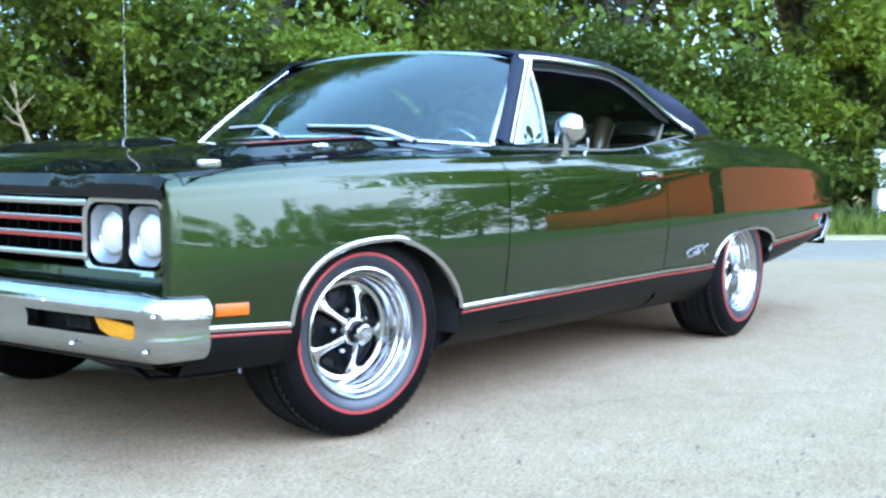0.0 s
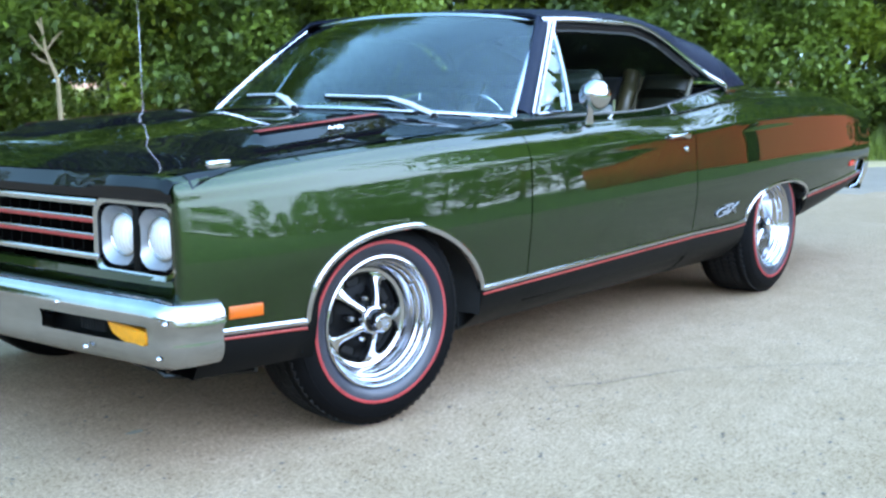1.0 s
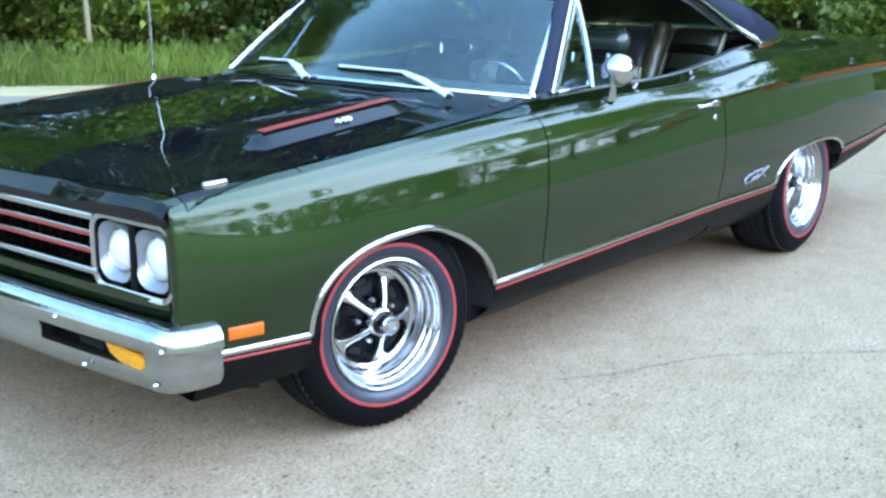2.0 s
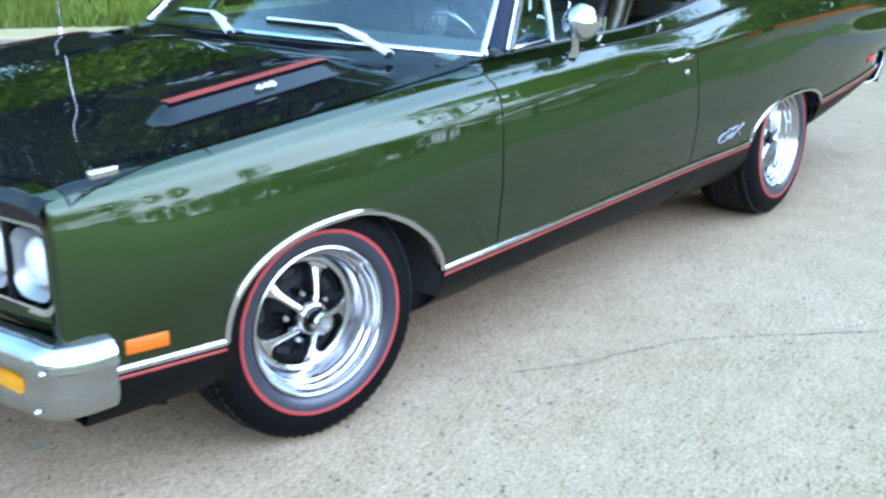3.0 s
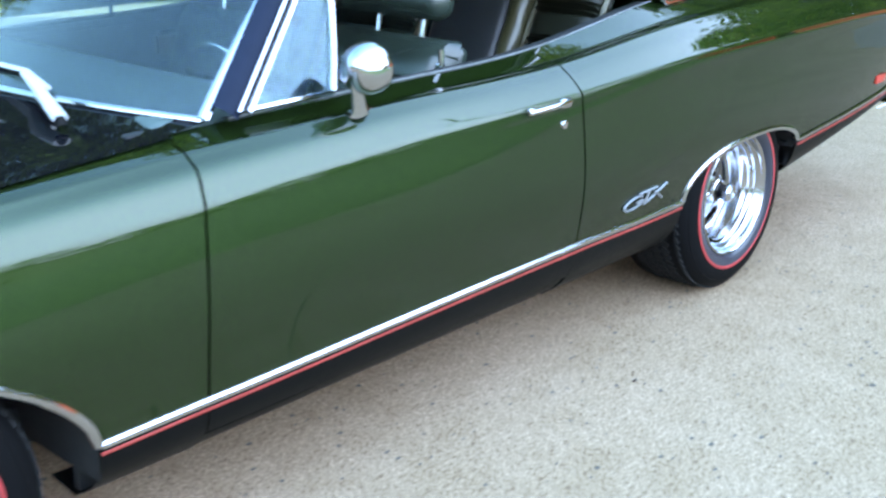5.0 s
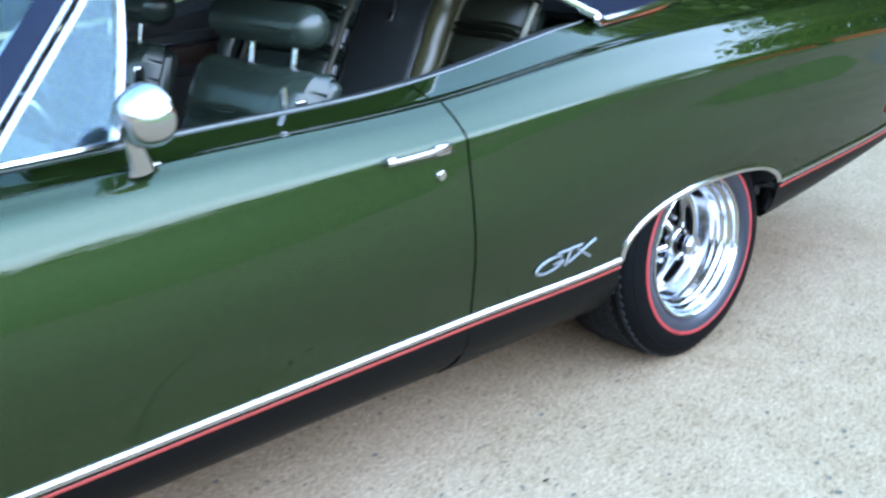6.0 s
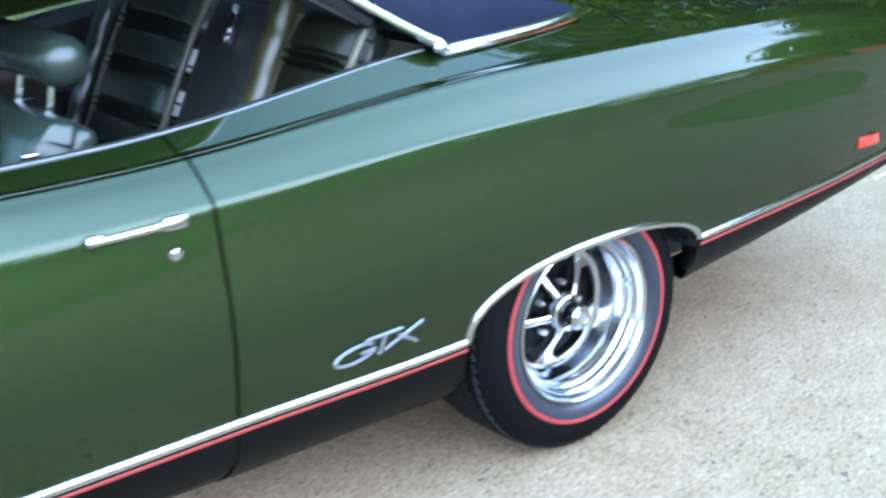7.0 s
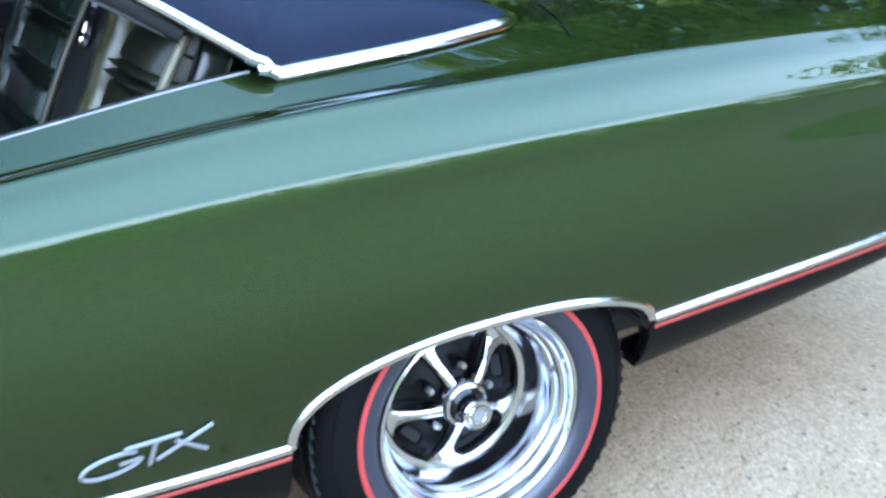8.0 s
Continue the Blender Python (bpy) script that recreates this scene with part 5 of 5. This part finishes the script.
        hole = grid_bm([[(0.111 + (r - 0.111) * q, t * (r / 0.111) * q, 0.0182) for r, t in ring] for q in (0.86, 0.02)], close_v=True)
        bmesh.ops.recalc_face_normals(hole, faces=hole.faces)
        hole.transform(D @ Matrix.Rotation(b2, 4, "Z"))
        part("slot_opening", hole, UNDER, sl)
        part("lug_nut", lathe_bm([(0.0, 0.078), (0.005, 0.077), (0.0085, 0.072), (0.0095, 0.06), (0.0115, 0.055), (0.0115, 0.035)], D @ Matrix.Rotation(b2, 4, "Z") @ pose(0.066, 0, 0), 12), CHROME, w, "chrome lug nut")
    part("hub_sleeve", lathe_bm([(0.026, 0.132), (0.025, 0.108), (0.031, 0.102), (0.038, 0.099), (0.042, 0.092), (0.044, 0.070)], D, 40), BLACK_GLOSS, w, "black hub sleeve")
    part("hub_ring", lathe_bm([(0.034, 0.1005), (0.037, 0.1035), (0.042, 0.101), (0.046, 0.093), (0.046, 0.075)], D, 40), CHROME, w)
    cap = part("hub_cap", lathe_bm([(0.0, 0.149), (0.012, 0.149), (0.014, 0.152), (0.020, 0.152), (0.022, 0.149), (0.027, 0.148), (0.030, 0.144), (0.030, 0.130), (0.026, 0.126)], D, 40), CHROME, w, "chrome hub cap")
    part("cap_centre", lathe_bm([(0.0, 0.1500), (0.0115, 0.1500), (0.012, 0.1485)], D, 24), GREY_PLASTIC, cap)
    part("valve_stem", tube_bm([(0.095, 0.157, 0.092), (0.089, 0.148, 0.104), (0.084, 0.140, 0.108)], 0.0048, 8), CHROME, w)
    return w


def copy_wheel(src, m):
    made = {}
    for o in (src, *src.children_recursive):
        made[o] = o.copy()
        scene.collection.objects.link(made[o])
        made[o].parent = made.get(o.parent, car)
    made[src].matrix_basis = m
    return made[src]


def wheel_pose(x, y, s, steer, spin):
    """s = -1: outer face to negative y."""
    return Matrix.Translation((x, y, 0.329 if x < 1 else 0.339)) @ Matrix.Rotation(radians(steer), 4, "Z") @ Matrix.Rotation(radians(90 if s < 0 else -90), 4, "X") @ Matrix.Rotation(radians(spin), 4, "Z")


WHEEL_LABEL = "chrome five-spoke wheel with red-line tyre"
front_left = wheel(WHEEL_LABEL, 0.0)
front_left.matrix_basis = wheel_pose(0.068, -0.752, -1, -12, -24)
rear_left = wheel(WHEEL_LABEL, 0.030, 0.036)
rear_left.matrix_basis = wheel_pose(2.948, -0.814, -1, 0, -45) @ Matrix.Scale(1.035, 4)
copy_wheel(front_left, wheel_pose(0.02, 0.752, 1, -12, 0))
copy_wheel(rear_left, wheel_pose(2.948, 0.785, 1, 0, 0) @ Matrix.Scale(1.035, 4))

for s in (1, -1):
    f = (lambda b: b) if s > 0 else mirrored
    part("splash_flap", f(tube_bm([(3.312, -0.93, 0.462), (3.334, -0.93, 0.43), (3.338, -0.93, 0.395), (3.322, -0.93, 0.365)], [0.010, 0.012, 0.012, 0.010], 8, squash=(2.0, 0.8), up=(1, 0, 0.3))), BLACK_SATIN, car)

# ---------------------------------------------------------------- underside
part("underbody", box_bm((4.6, 1.26, 0.10), (1.85, 0, 0.30), 0.02), UNDER, car, "dark underbody")
part("front_valance", box_bm((0.30, 1.5, 0.10), (-0.52, 0, 0.34), 0.02), UNDER, car)
part("axle", tube_bm([(2.946, -0.70, 0.33), (2.946, 0.70, 0.33)], 0.04, 10, up=(1, 0, 0)), UNDER, car)
part("crossmember", tube_bm([(0.0, -0.66, 0.28), (0.0, -0.3, 0.23), (0.0, 0.3, 0.23), (0.0, 0.66, 0.28)], 0.035, 8, up=(1, 0, 0)), UNDER, car)
part("sway_bar", tube_bm([(0.05, -0.6, 0.26), (-0.45, -0.62, 0.25), (-0.52, -0.5, 0.24), (-0.52, -0.2, 0.275), (-0.52, 0.2, 0.275), (-0.52, 0.5, 0.24), (-0.45, 0.62, 0.25), (0.05, 0.6, 0.26)], 0.012, 8), UNDER, car)
for s in (-1, 1):
    part("exhaust_pipe", tube_bm([(0.6, 0.25 * s, 0.22), (2.2, 0.25 * s, 0.22), (2.6, 0.3 * s, 0.26), (4.3, 0.4 * s, 0.27)], 0.03, 10), UNDER, car)

# ---------------------------------------------------------------- rear bumper and lamps
def rear_bumper_bm():
    rows = []
    for u in np.linspace(-1, 1, 41).tolist():
        a = abs(u)
        q = max(0, (a - 0.82) / 0.18)
        x, y = 4.60 - 0.03 * a * a - 0.26 * (1 - math.cos(q * math.pi / 2)), math.copysign(min(a / 0.82, 1) * 0.84 + 0.108 * math.sin(q * math.pi / 2), u)
        rows.append([(x - 0.05, y * 0.98, 0.600), (x - 0.006, y, 0.594), (x + 0.004, y * 1.003, 0.572), (x - 0.020, y, 0.515), (x - 0.065, y * 0.99, 0.450), (x - 0.11, y * 0.96, 0.430)])
    return rows


part("rear_bumper", thick(grid_bm(rear_bumper_bm(), flip=True), 0.004), CHROME, car, "chrome rear bumper")


# ---------------------------------------------------------------- fittings on the sides
def side_y(x, z):
    S = section(x)
    return -float(np.interp(-z, -S[:, 1], S[:, 0]))


for s in (1, -1):
    f = (lambda b: b) if s > 0 else mirrored
    k = s < 0
    # amber and red side markers
    y = side_y(-0.528, 0.456)
    m = facing((-0.528, y - 0.003, 0.456), (0.100, -0.026, 0), (0, 0, 1))
    mk = part("side_marker", f(box_bm((0.102, 0.034, 0.012), bevel=0.003, m=m)), AMBER, panels["fender", k], "amber side marker lens")
    part("marker_rim", f(box_bm((0.107, 0.039, 0.006), (0, 0, -0.003), 0.002, m=m)), BLACK_SATIN, mk)
    y = side_y(4.035, 0.58)
    part("side_marker", f(box_bm((0.10, 0.012, 0.032), (4.06, y - 0.002, 0.582), 0.003)), RED_LENS, panels["quarter", k], "red side marker lens")
    # door handle, lock
    hy = side_y(1.85, 0.825)
    h = part("door_handle", f(tube_bm([(1.760, hy - 0.016, 0.822), (1.79, hy - 0.024, 0.824), (1.86, hy - 0.027, 0.826), (1.915, hy - 0.024, 0.827), (1.94, hy - 0.015, 0.827)], [0.005, 0.0065, 0.007, 0.007, 0.005], 10, squash=(0.8, 1.0))), CHROME, panels["door", k], "chrome door handle")
    part("handle_plate", f(box_bm((0.046, 0.018, 0.026), (1.920, hy - 0.006, 0.822), 0.006)), CHROME, h)
    part("handle_foot", f(box_bm((0.03, 0.016, 0.02), (1.775, hy - 0.006, 0.822), 0.005)), CHROME, h)
    part("door_lock", f(lathe_bm([(0.0, 0.008), (0.006, 0.008), (0.011, 0.006), (0.013, 0.0)], pose(1.914, side_y(1.914, 0.765), 0.765, 90, 0, 0), 20)), CHROME, panels["door", k], "round chrome lock")
    # indicator on the fender top
    part("fender_indicator", f(box_bm((0.075, 0.022, 0.022), (-0.585, -0.872, 0.845), 0.007, 3, m=Matrix.Identity(4))), CHROME, panels["fender", k], "chrome fender-top turn indicator")

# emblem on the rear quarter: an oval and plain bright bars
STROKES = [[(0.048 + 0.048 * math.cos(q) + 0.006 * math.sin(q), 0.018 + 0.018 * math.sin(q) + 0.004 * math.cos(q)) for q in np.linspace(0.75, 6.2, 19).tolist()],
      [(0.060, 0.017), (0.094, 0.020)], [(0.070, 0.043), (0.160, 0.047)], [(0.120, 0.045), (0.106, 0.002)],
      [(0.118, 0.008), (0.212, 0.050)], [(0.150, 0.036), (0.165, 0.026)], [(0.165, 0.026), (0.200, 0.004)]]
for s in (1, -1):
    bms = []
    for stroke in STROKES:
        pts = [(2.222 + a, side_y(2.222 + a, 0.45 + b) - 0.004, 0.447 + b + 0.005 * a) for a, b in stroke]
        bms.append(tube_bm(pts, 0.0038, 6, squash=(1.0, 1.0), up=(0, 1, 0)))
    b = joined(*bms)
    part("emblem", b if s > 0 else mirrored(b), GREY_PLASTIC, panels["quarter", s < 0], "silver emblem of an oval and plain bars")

# mirror
MIRROR = pose(1.243, -0.912, 0.996, 0, 84, 14)
mr = part("door_mirror", lathe_bm([(0.0, -0.050), (0.016, -0.049), (0.034, -0.042), (0.048, -0.029), (0.056, -0.012), (0.060, 0.008), (0.061, 0.018), (0.060, 0.023), (0.056, 0.024), (0.055, 0.020)], MIRROR, 56), CHROME, panels["door", False], "round chrome door mirror")
part("mirror_glass", lathe_bm([(0.0, 0.0205), (0.0555, 0.0205)], MIRROR, 48), CHROME, mr, "mirror glass")
part("mirror_stem", tube_bm([(1.240, -0.893, 0.893), (1.237, -0.898, 0.910), (1.224, -0.908, 0.940), (1.214, -0.914, 0.972), (1.206, -0.914, 0.992)], [0.022, 0.017, 0.014, 0.013, 0.009], 14, squash=(1.25, 0.7), up=(0, 1, 0.2)), CHROME, mr, "chrome stem")
part("mirror_foot", box_bm((0.062, 0.022, 0.006), (1.250, -0.884, 0.9005), 0.0028, 2), CHROME, mr, "chrome foot plate")

# vent windows
for s in (1, -1):
    f = (lambda b: b) if s > 0 else mirrored
    vb, vt, vf = Vector((1.226, -0.818, 0.935)), Vector((1.362, -0.640, 1.262)), Vector((0.985, -0.806, 0.930))
    bow = [vb.lerp(vt, t) + Vector((0.028, 0, 0)) * 4 * t * (1 - t) * 0.6 for t in np.linspace(0, 1, 12).tolist()]
    vw = part("vent_window", f(along_bm(bow, 0.018, 0.012, (0, -1, 0.4))), CHROME, car, "bright-framed vent window")
    part("vent_frame", f(along_bm([vf, vf.lerp(vb, 0.5), vb], 0.014, 0.010, (0, -1, 0.4))), CHROME, vw)
    bm = grid_bm([[tuple(vf.lerp(Vector((1.345, -0.648, 1.25)), t)) for t in np.linspace(0, 1, 12).tolist()], [tuple(p) for p in bow]], flip=False)
    vg = part("pane", f(thick(bm, 0.004)), GLASS, vw)
    vg.visible_shadow = False

# wipers
for (a, b, c) in (((0.665, -0.60, 0.935), (0.735, -0.34, 0.978), (0.725, -0.03, 0.985)), ((0.635, 0.06, 0.955), (0.735, 0.25, 0.985), (0.775, 0.46, 0.982))):
    a, b, c = Vector(a), Vector(b), Vector(c)
    arm = part("wiper", tube_bm([a, a.lerp(b, 0.5) + Vector((0, 0, 0.010)), b + Vector((0, 0, 0.010))], [0.013, 0.011, 0.007], 8, squash=(1.4, 0.7)), STEEL, car, "bright wiper arm with dark blade")
    part("wiper_pivot", lathe_bm([(0.0, 0.006), (0.009, 0.004), (0.012, -0.004), (0.014, -0.012)], Matrix.Translation(a), 16), BLACK_SATIN, arm)
    part("wiper_bridge", tube_bm([b.lerp(a, 0.45) + Vector((0.02, 0, 0.012)), b + Vector((0.005, 0, 0.014)), c + Vector((0, 0, 0.012))], 0.0065, 6, squash=(1.5, 0.8)), STEEL, arm, "bright blade holder")
    part("wiper_blade", tube_bm([b.lerp(a, 0.55) + Vector((0.022, 0, 0.004)), b + Vector((0.005, 0, 0.003)), c + Vector((0, 0.01, 0.002))], 0.006, 6, squash=(0.5, 1.0)), BLACK_SATIN, arm)

# antenna on the far fender
part("antenna", joined(tube_bm([(0.50, 0.80, 0.88), (0.50, 0.80, 0.915), (0.50, 0.80, 0.93)], [0.016, 0.012, 0.006], 10, up=(0, 1, 0)), tube_bm([(0.50, 0.80, 0.92), (0.495, 0.80, 1.25), (0.49, 0.80, 1.56)], [0.0032, 0.0028, 0.002], 6, up=(0, 1, 0))), CHROME, car, "thin steel whip antenna")

# ---------------------------------------------------------------- cabin
part("cabin_floor", box_bm((2.2, 1.30, 0.03), (1.75, 0, 0.37)), CARPET, car, "dark carpet")
part("firewall", box_bm((0.03, 1.5, 0.5), (0.72, 0, 0.64)), UNDER, car)
dash = part("dashboard", joined(box_bm((0.40, 1.50, 0.10), (0.98, 0, 0.875), 0.03, 3), box_bm((0.16, 1.50, 0.16), (1.08, 0, 0.79), 0.03, 3)), DASH, car, "green padded dashboard")
part("dash_trim", box_bm((0.01, 1.30, 0.03), (1.165, 0, 0.80), 0.003), WOOD_TRIM, dash)


def ring_bm(R, r, m, n=40, k=8):
    V = [[((R + r * math.cos(q)) * math.cos(a), (R + r * math.cos(q)) * math.sin(a), r * math.sin(q)) for q in np.linspace(0, 2 * math.pi, k, endpoint=False).tolist()] for a in np.linspace(0, 2 * math.pi, n, endpoint=False).tolist()]
    bm = grid_bm(V, close_u=True, close_v=True)
    bm.transform(m)
    bmesh.ops.recalc_face_normals(bm, faces=bm.faces)
    return bm


SW = pose(1.30, -0.37, 0.90, 0, 62, 0)
sw = part("steering_wheel", ring_bm(0.185, 0.012, SW), BLACK_GLOSS, car, "thin-rimmed dark steering wheel")
part("horn_ring", ring_bm(0.12, 0.005, SW @ Matrix.Translation((0, 0, -0.02)), 32, 6), CHROME, sw)
part("wheel_spokes", joined(box_bm((0.03, 0.36, 0.012), bevel=0.004, m=SW @ Matrix.Translation((0, 0, -0.02))), lathe_bm([(0, 0.02), (0.04, 0.01), (0.05, -0.03)], SW @ Matrix.Translation((0, 0, -0.03)), 20)), BLACK_SATIN, sw)
part("steering_column", tube_bm([SW @ Vector((0, 0, -0.03)), SW @ Vector((0, 0, -0.4))], 0.03, 12), CABIN, sw)


def cushion_bm(w, h, t, m, ribs=0, rib_depth=0.008, along="h"):
    """Padded panel w wide, h long, t thick, rounded, with raised flutes across."""
    V = []
    for a in np.linspace(-1, 1, 21).tolist():
        row = []
        for b in np.linspace(-1, 1, 121).tolist():
            e = (1 - abs(a) ** 5) ** 0.5 * (1 - abs(b) ** 6) ** 0.5
            z = t * e
            if ribs:
                # wide pads parted by pairs of narrow rolls
                q = (b * 0.5 + 0.5) * ribs
                q = abs(q - round(q)) / ribs * 2
                if 0.0 < round((b * 0.5 + 0.5) * ribs) < ribs:
                    z += rib_depth * e * (math.exp(-((q - 0.030) / 0.014) ** 2) - 1.3 * math.exp(-(q / 0.014) ** 2) - 0.9 * math.exp(-((q - 0.062) / 0.014) ** 2))
            row.append((a * w / 2, b * h / 2, z))
        V.append(row)
    bm = grid_bm(V, flip=True)
    back = grid_bm([[(a * w / 2, b * h / 2, -t * 0.25 * (1 - abs(a) ** 6) ** 0.5 * (1 - abs(b) ** 6) ** 0.5) for b in np.linspace(-1, 1, 13).tolist()] for a in np.linspace(-1, 1, 11).tolist()])
    bm = joined(bm, back)
    bmesh.ops.remove_doubles(bm, verts=bm.verts, dist=1e-4)
    bmesh.ops.recalc_face_normals(bm, faces=bm.faces)
    bm.transform(m)
    return bm


def front_seat(y):
    # local frames: width across the car, length up the backrest
    tilt = 18
    Bk = Matrix(((0, math.sin(radians(tilt)), -math.cos(radians(tilt)), 1.80), (-1, 0, 0, y), (0, math.cos(radians(tilt)), math.sin(radians(tilt)), 0.665), (0, 0, 0, 1)))
    seat = part("front_seat", cushion_bm(0.52, 0.60, 0.09, Bk, 4, 0.014), GREEN_VINYL, car, "dark green ribbed vinyl bucket seat")
    part("seat_back_shell", box_bm((0.50, 0.58, 0.06), (0, 0, -0.035), 0.025, 3, m=Bk), GREEN_VINYL, seat)
    St = Matrix(((0, 1, 0, 1.60), (-1, 0, 0, y), (0, -0.12, 1, 0.50), (0, 0, 0, 1)))
    part("seat_cushion", cushion_bm(0.54, 0.56, 0.12, St, 4, 0.012), GREEN_VINYL, seat)
    hr = part("headrest", box_bm((0.105, 0.44, 0.108), (0, 0, 0), 0.050, 6, m=pose(1.93, y + (0.04 if y < 0 else 0), 1.045, 0, 12, 0)), GREEN_VINYL, seat, "padded headrest")
    for d in (-0.06, 0.06):
        part("headrest_post", tube_bm([(1.90, y + d * 1.5, 0.90), (1.925, y + d * 1.5, 1.02)], 0.007, 8), CHROME, hr)
    part("seat_hinge", box_bm((0.03, 0.012, 0.05), (1.80, y - 0.262, 0.88), 0.004), CHROME, seat)
    return seat


front_seat(-0.37)
front_seat(0.37)


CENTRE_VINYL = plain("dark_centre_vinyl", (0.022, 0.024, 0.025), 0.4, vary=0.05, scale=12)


def bench_frame(y):
    """Frame of the rear backrest at y: width across, length up, leaning back."""
    c, q = math.cos(radians(25)), math.sin(radians(25))
    return Matrix(((0, q, -c, 2.44), (-1, 0, 0, y), (0, c, q, 0.79), (0, 0, 0, 1)))


rear = part("rear_seat", box_bm((1.30, 0.60, 0.08), (0, 0, -0.05), 0.03, 3, m=bench_frame(0)), GREEN_VINYL, car, "dark green ribbed vinyl rear bench")
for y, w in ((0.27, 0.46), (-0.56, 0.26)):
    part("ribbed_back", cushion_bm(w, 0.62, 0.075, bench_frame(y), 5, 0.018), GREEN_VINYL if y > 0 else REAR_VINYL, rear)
    for d in (-w / 2, w / 2):
        part("piping", tube_bm([bench_frame(y) @ Vector((d, v, 0.025 + 0.02 * (1 - (v / 0.3) ** 2))) for v in np.linspace(-0.29, 0.29, 9).tolist()], 0.009, 8, up=(1, 0, 0)), PIPING, rear, "pale seam piping")
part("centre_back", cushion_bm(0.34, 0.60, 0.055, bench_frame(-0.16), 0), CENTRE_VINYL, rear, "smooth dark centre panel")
for y in (-0.375, 0.60):
    V = []
    for v in np.linspace(-0.31, 0.31, 40).tolist():
        r = 0.040 + 0.006 * (abs(math.sin(v * math.pi / 0.124)) ** 0.5 - 0.6)
        V.append([tuple(bench_frame(y) @ Vector((r * math.cos(a), v, 0.04 + r * math.sin(a)))) for a in np.linspace(0, 2 * math.pi, 14, endpoint=False).tolist()])
    bol = grid_bm(V, close_v=True)
    bmesh.ops.recalc_face_normals(bol, faces=bol.faces)
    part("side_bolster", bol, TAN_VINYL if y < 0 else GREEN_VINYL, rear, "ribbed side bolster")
part("seat_cushion", cushion_bm(1.24, 0.50, 0.13, Matrix(((0, 1, 0, 2.20), (-1, 0, 0, 0), (0, -0.1, 1, 0.46), (0, 0, 0, 1))), 6, 0.012), GREEN_VINYL, rear)
part("belt_hook", joined(box_bm((0.012, 0.02, 0.075), (0, 0, 0), 0.005, m=bench_frame(-0.20) @ pose(0, 0.24, 0.07, 90, 0, 12)), box_bm((0.02, 0.03, 0.02), (0, 0, 0), 0.006, m=bench_frame(-0.20) @ pose(0, 0.19, 0.07))), CHROME, rear, "bright belt hook")
for z, hgt, mat, lab in ((0.858, 0.012, CHROME, "bright strip"), (0.815, 0.060, OXBLOOD, "dark red-brown panel"), (0.752, 0.006, CHROME, "bright strip")):
    part("far_trim", box_bm((0.75, 0.02, hgt), (2.15, 0.672, z), 0.003), mat, car, lab)
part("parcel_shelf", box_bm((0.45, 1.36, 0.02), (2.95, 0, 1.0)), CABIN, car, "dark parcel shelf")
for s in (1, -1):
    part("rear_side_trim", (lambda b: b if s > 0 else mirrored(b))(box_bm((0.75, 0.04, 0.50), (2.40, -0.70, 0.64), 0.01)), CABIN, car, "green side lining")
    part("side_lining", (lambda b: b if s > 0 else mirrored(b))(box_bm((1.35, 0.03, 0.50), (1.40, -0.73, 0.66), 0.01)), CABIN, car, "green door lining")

# closed side glass on the far side
gp = [[(x, 0.80 - 0.004, 0.945), (x + 0.02, 0.74, 1.10), (x + 0.03, 0.645, 1.27)] for x in np.linspace(1.28, 2.05, 8).tolist()]
pane = part("side_window", thick(grid_bm(gp), 0.005), DARK_GLASS, panels["door", True], "dark tinted side glass, closed")
gq = [[(x, 0.80, 0.955 + 0.06 * (x - 2.07) / 0.5), (x + 0.0, 0.80 - 0.15 * max(0.02, (2.6 - x) / 0.53) ** 0.7, 0.965 + 0.06 * (x - 2.07) / 0.5 + 0.29 * max(0.02, (2.6 - x) / 0.53) ** 0.8)] for x in np.linspace(2.07, 2.58, 8).tolist()]
part("quarter_window", thick(grid_bm(gq), 0.005), DARK_GLASS, panels["quarter", True], "dark tinted quarter glass")

# lock buttons on the door tops, and the pipes seen under the nose
for s in (1, -1):
    part("lock_button", (lambda b: b if s > 0 else mirrored(b))(tube_bm([(1.660, -0.762, 0.905), (1.662, -0.762, 0.972)], [0.006, 0.008], 10, up=(1, 0, 0))), CHROME, panels["door", s < 0], "bright lock button")
part("stabiliser_link", tube_bm([(-0.55, -0.44, 0.265), (-0.55, -0.53, 0.26), (-0.54, -0.58, 0.232), (-0.50, -0.72, 0.25), (-0.45, -0.85, 0.275)], 0.009, 8), BLACK_GLOSS, car, "black bar under the bumper")
part("lower_arm", tube_bm([(-0.50, -0.28, 0.30), (-0.52, -0.36, 0.262), (-0.54, -0.46, 0.262)], 0.016, 8), BLACK_SATIN, car)
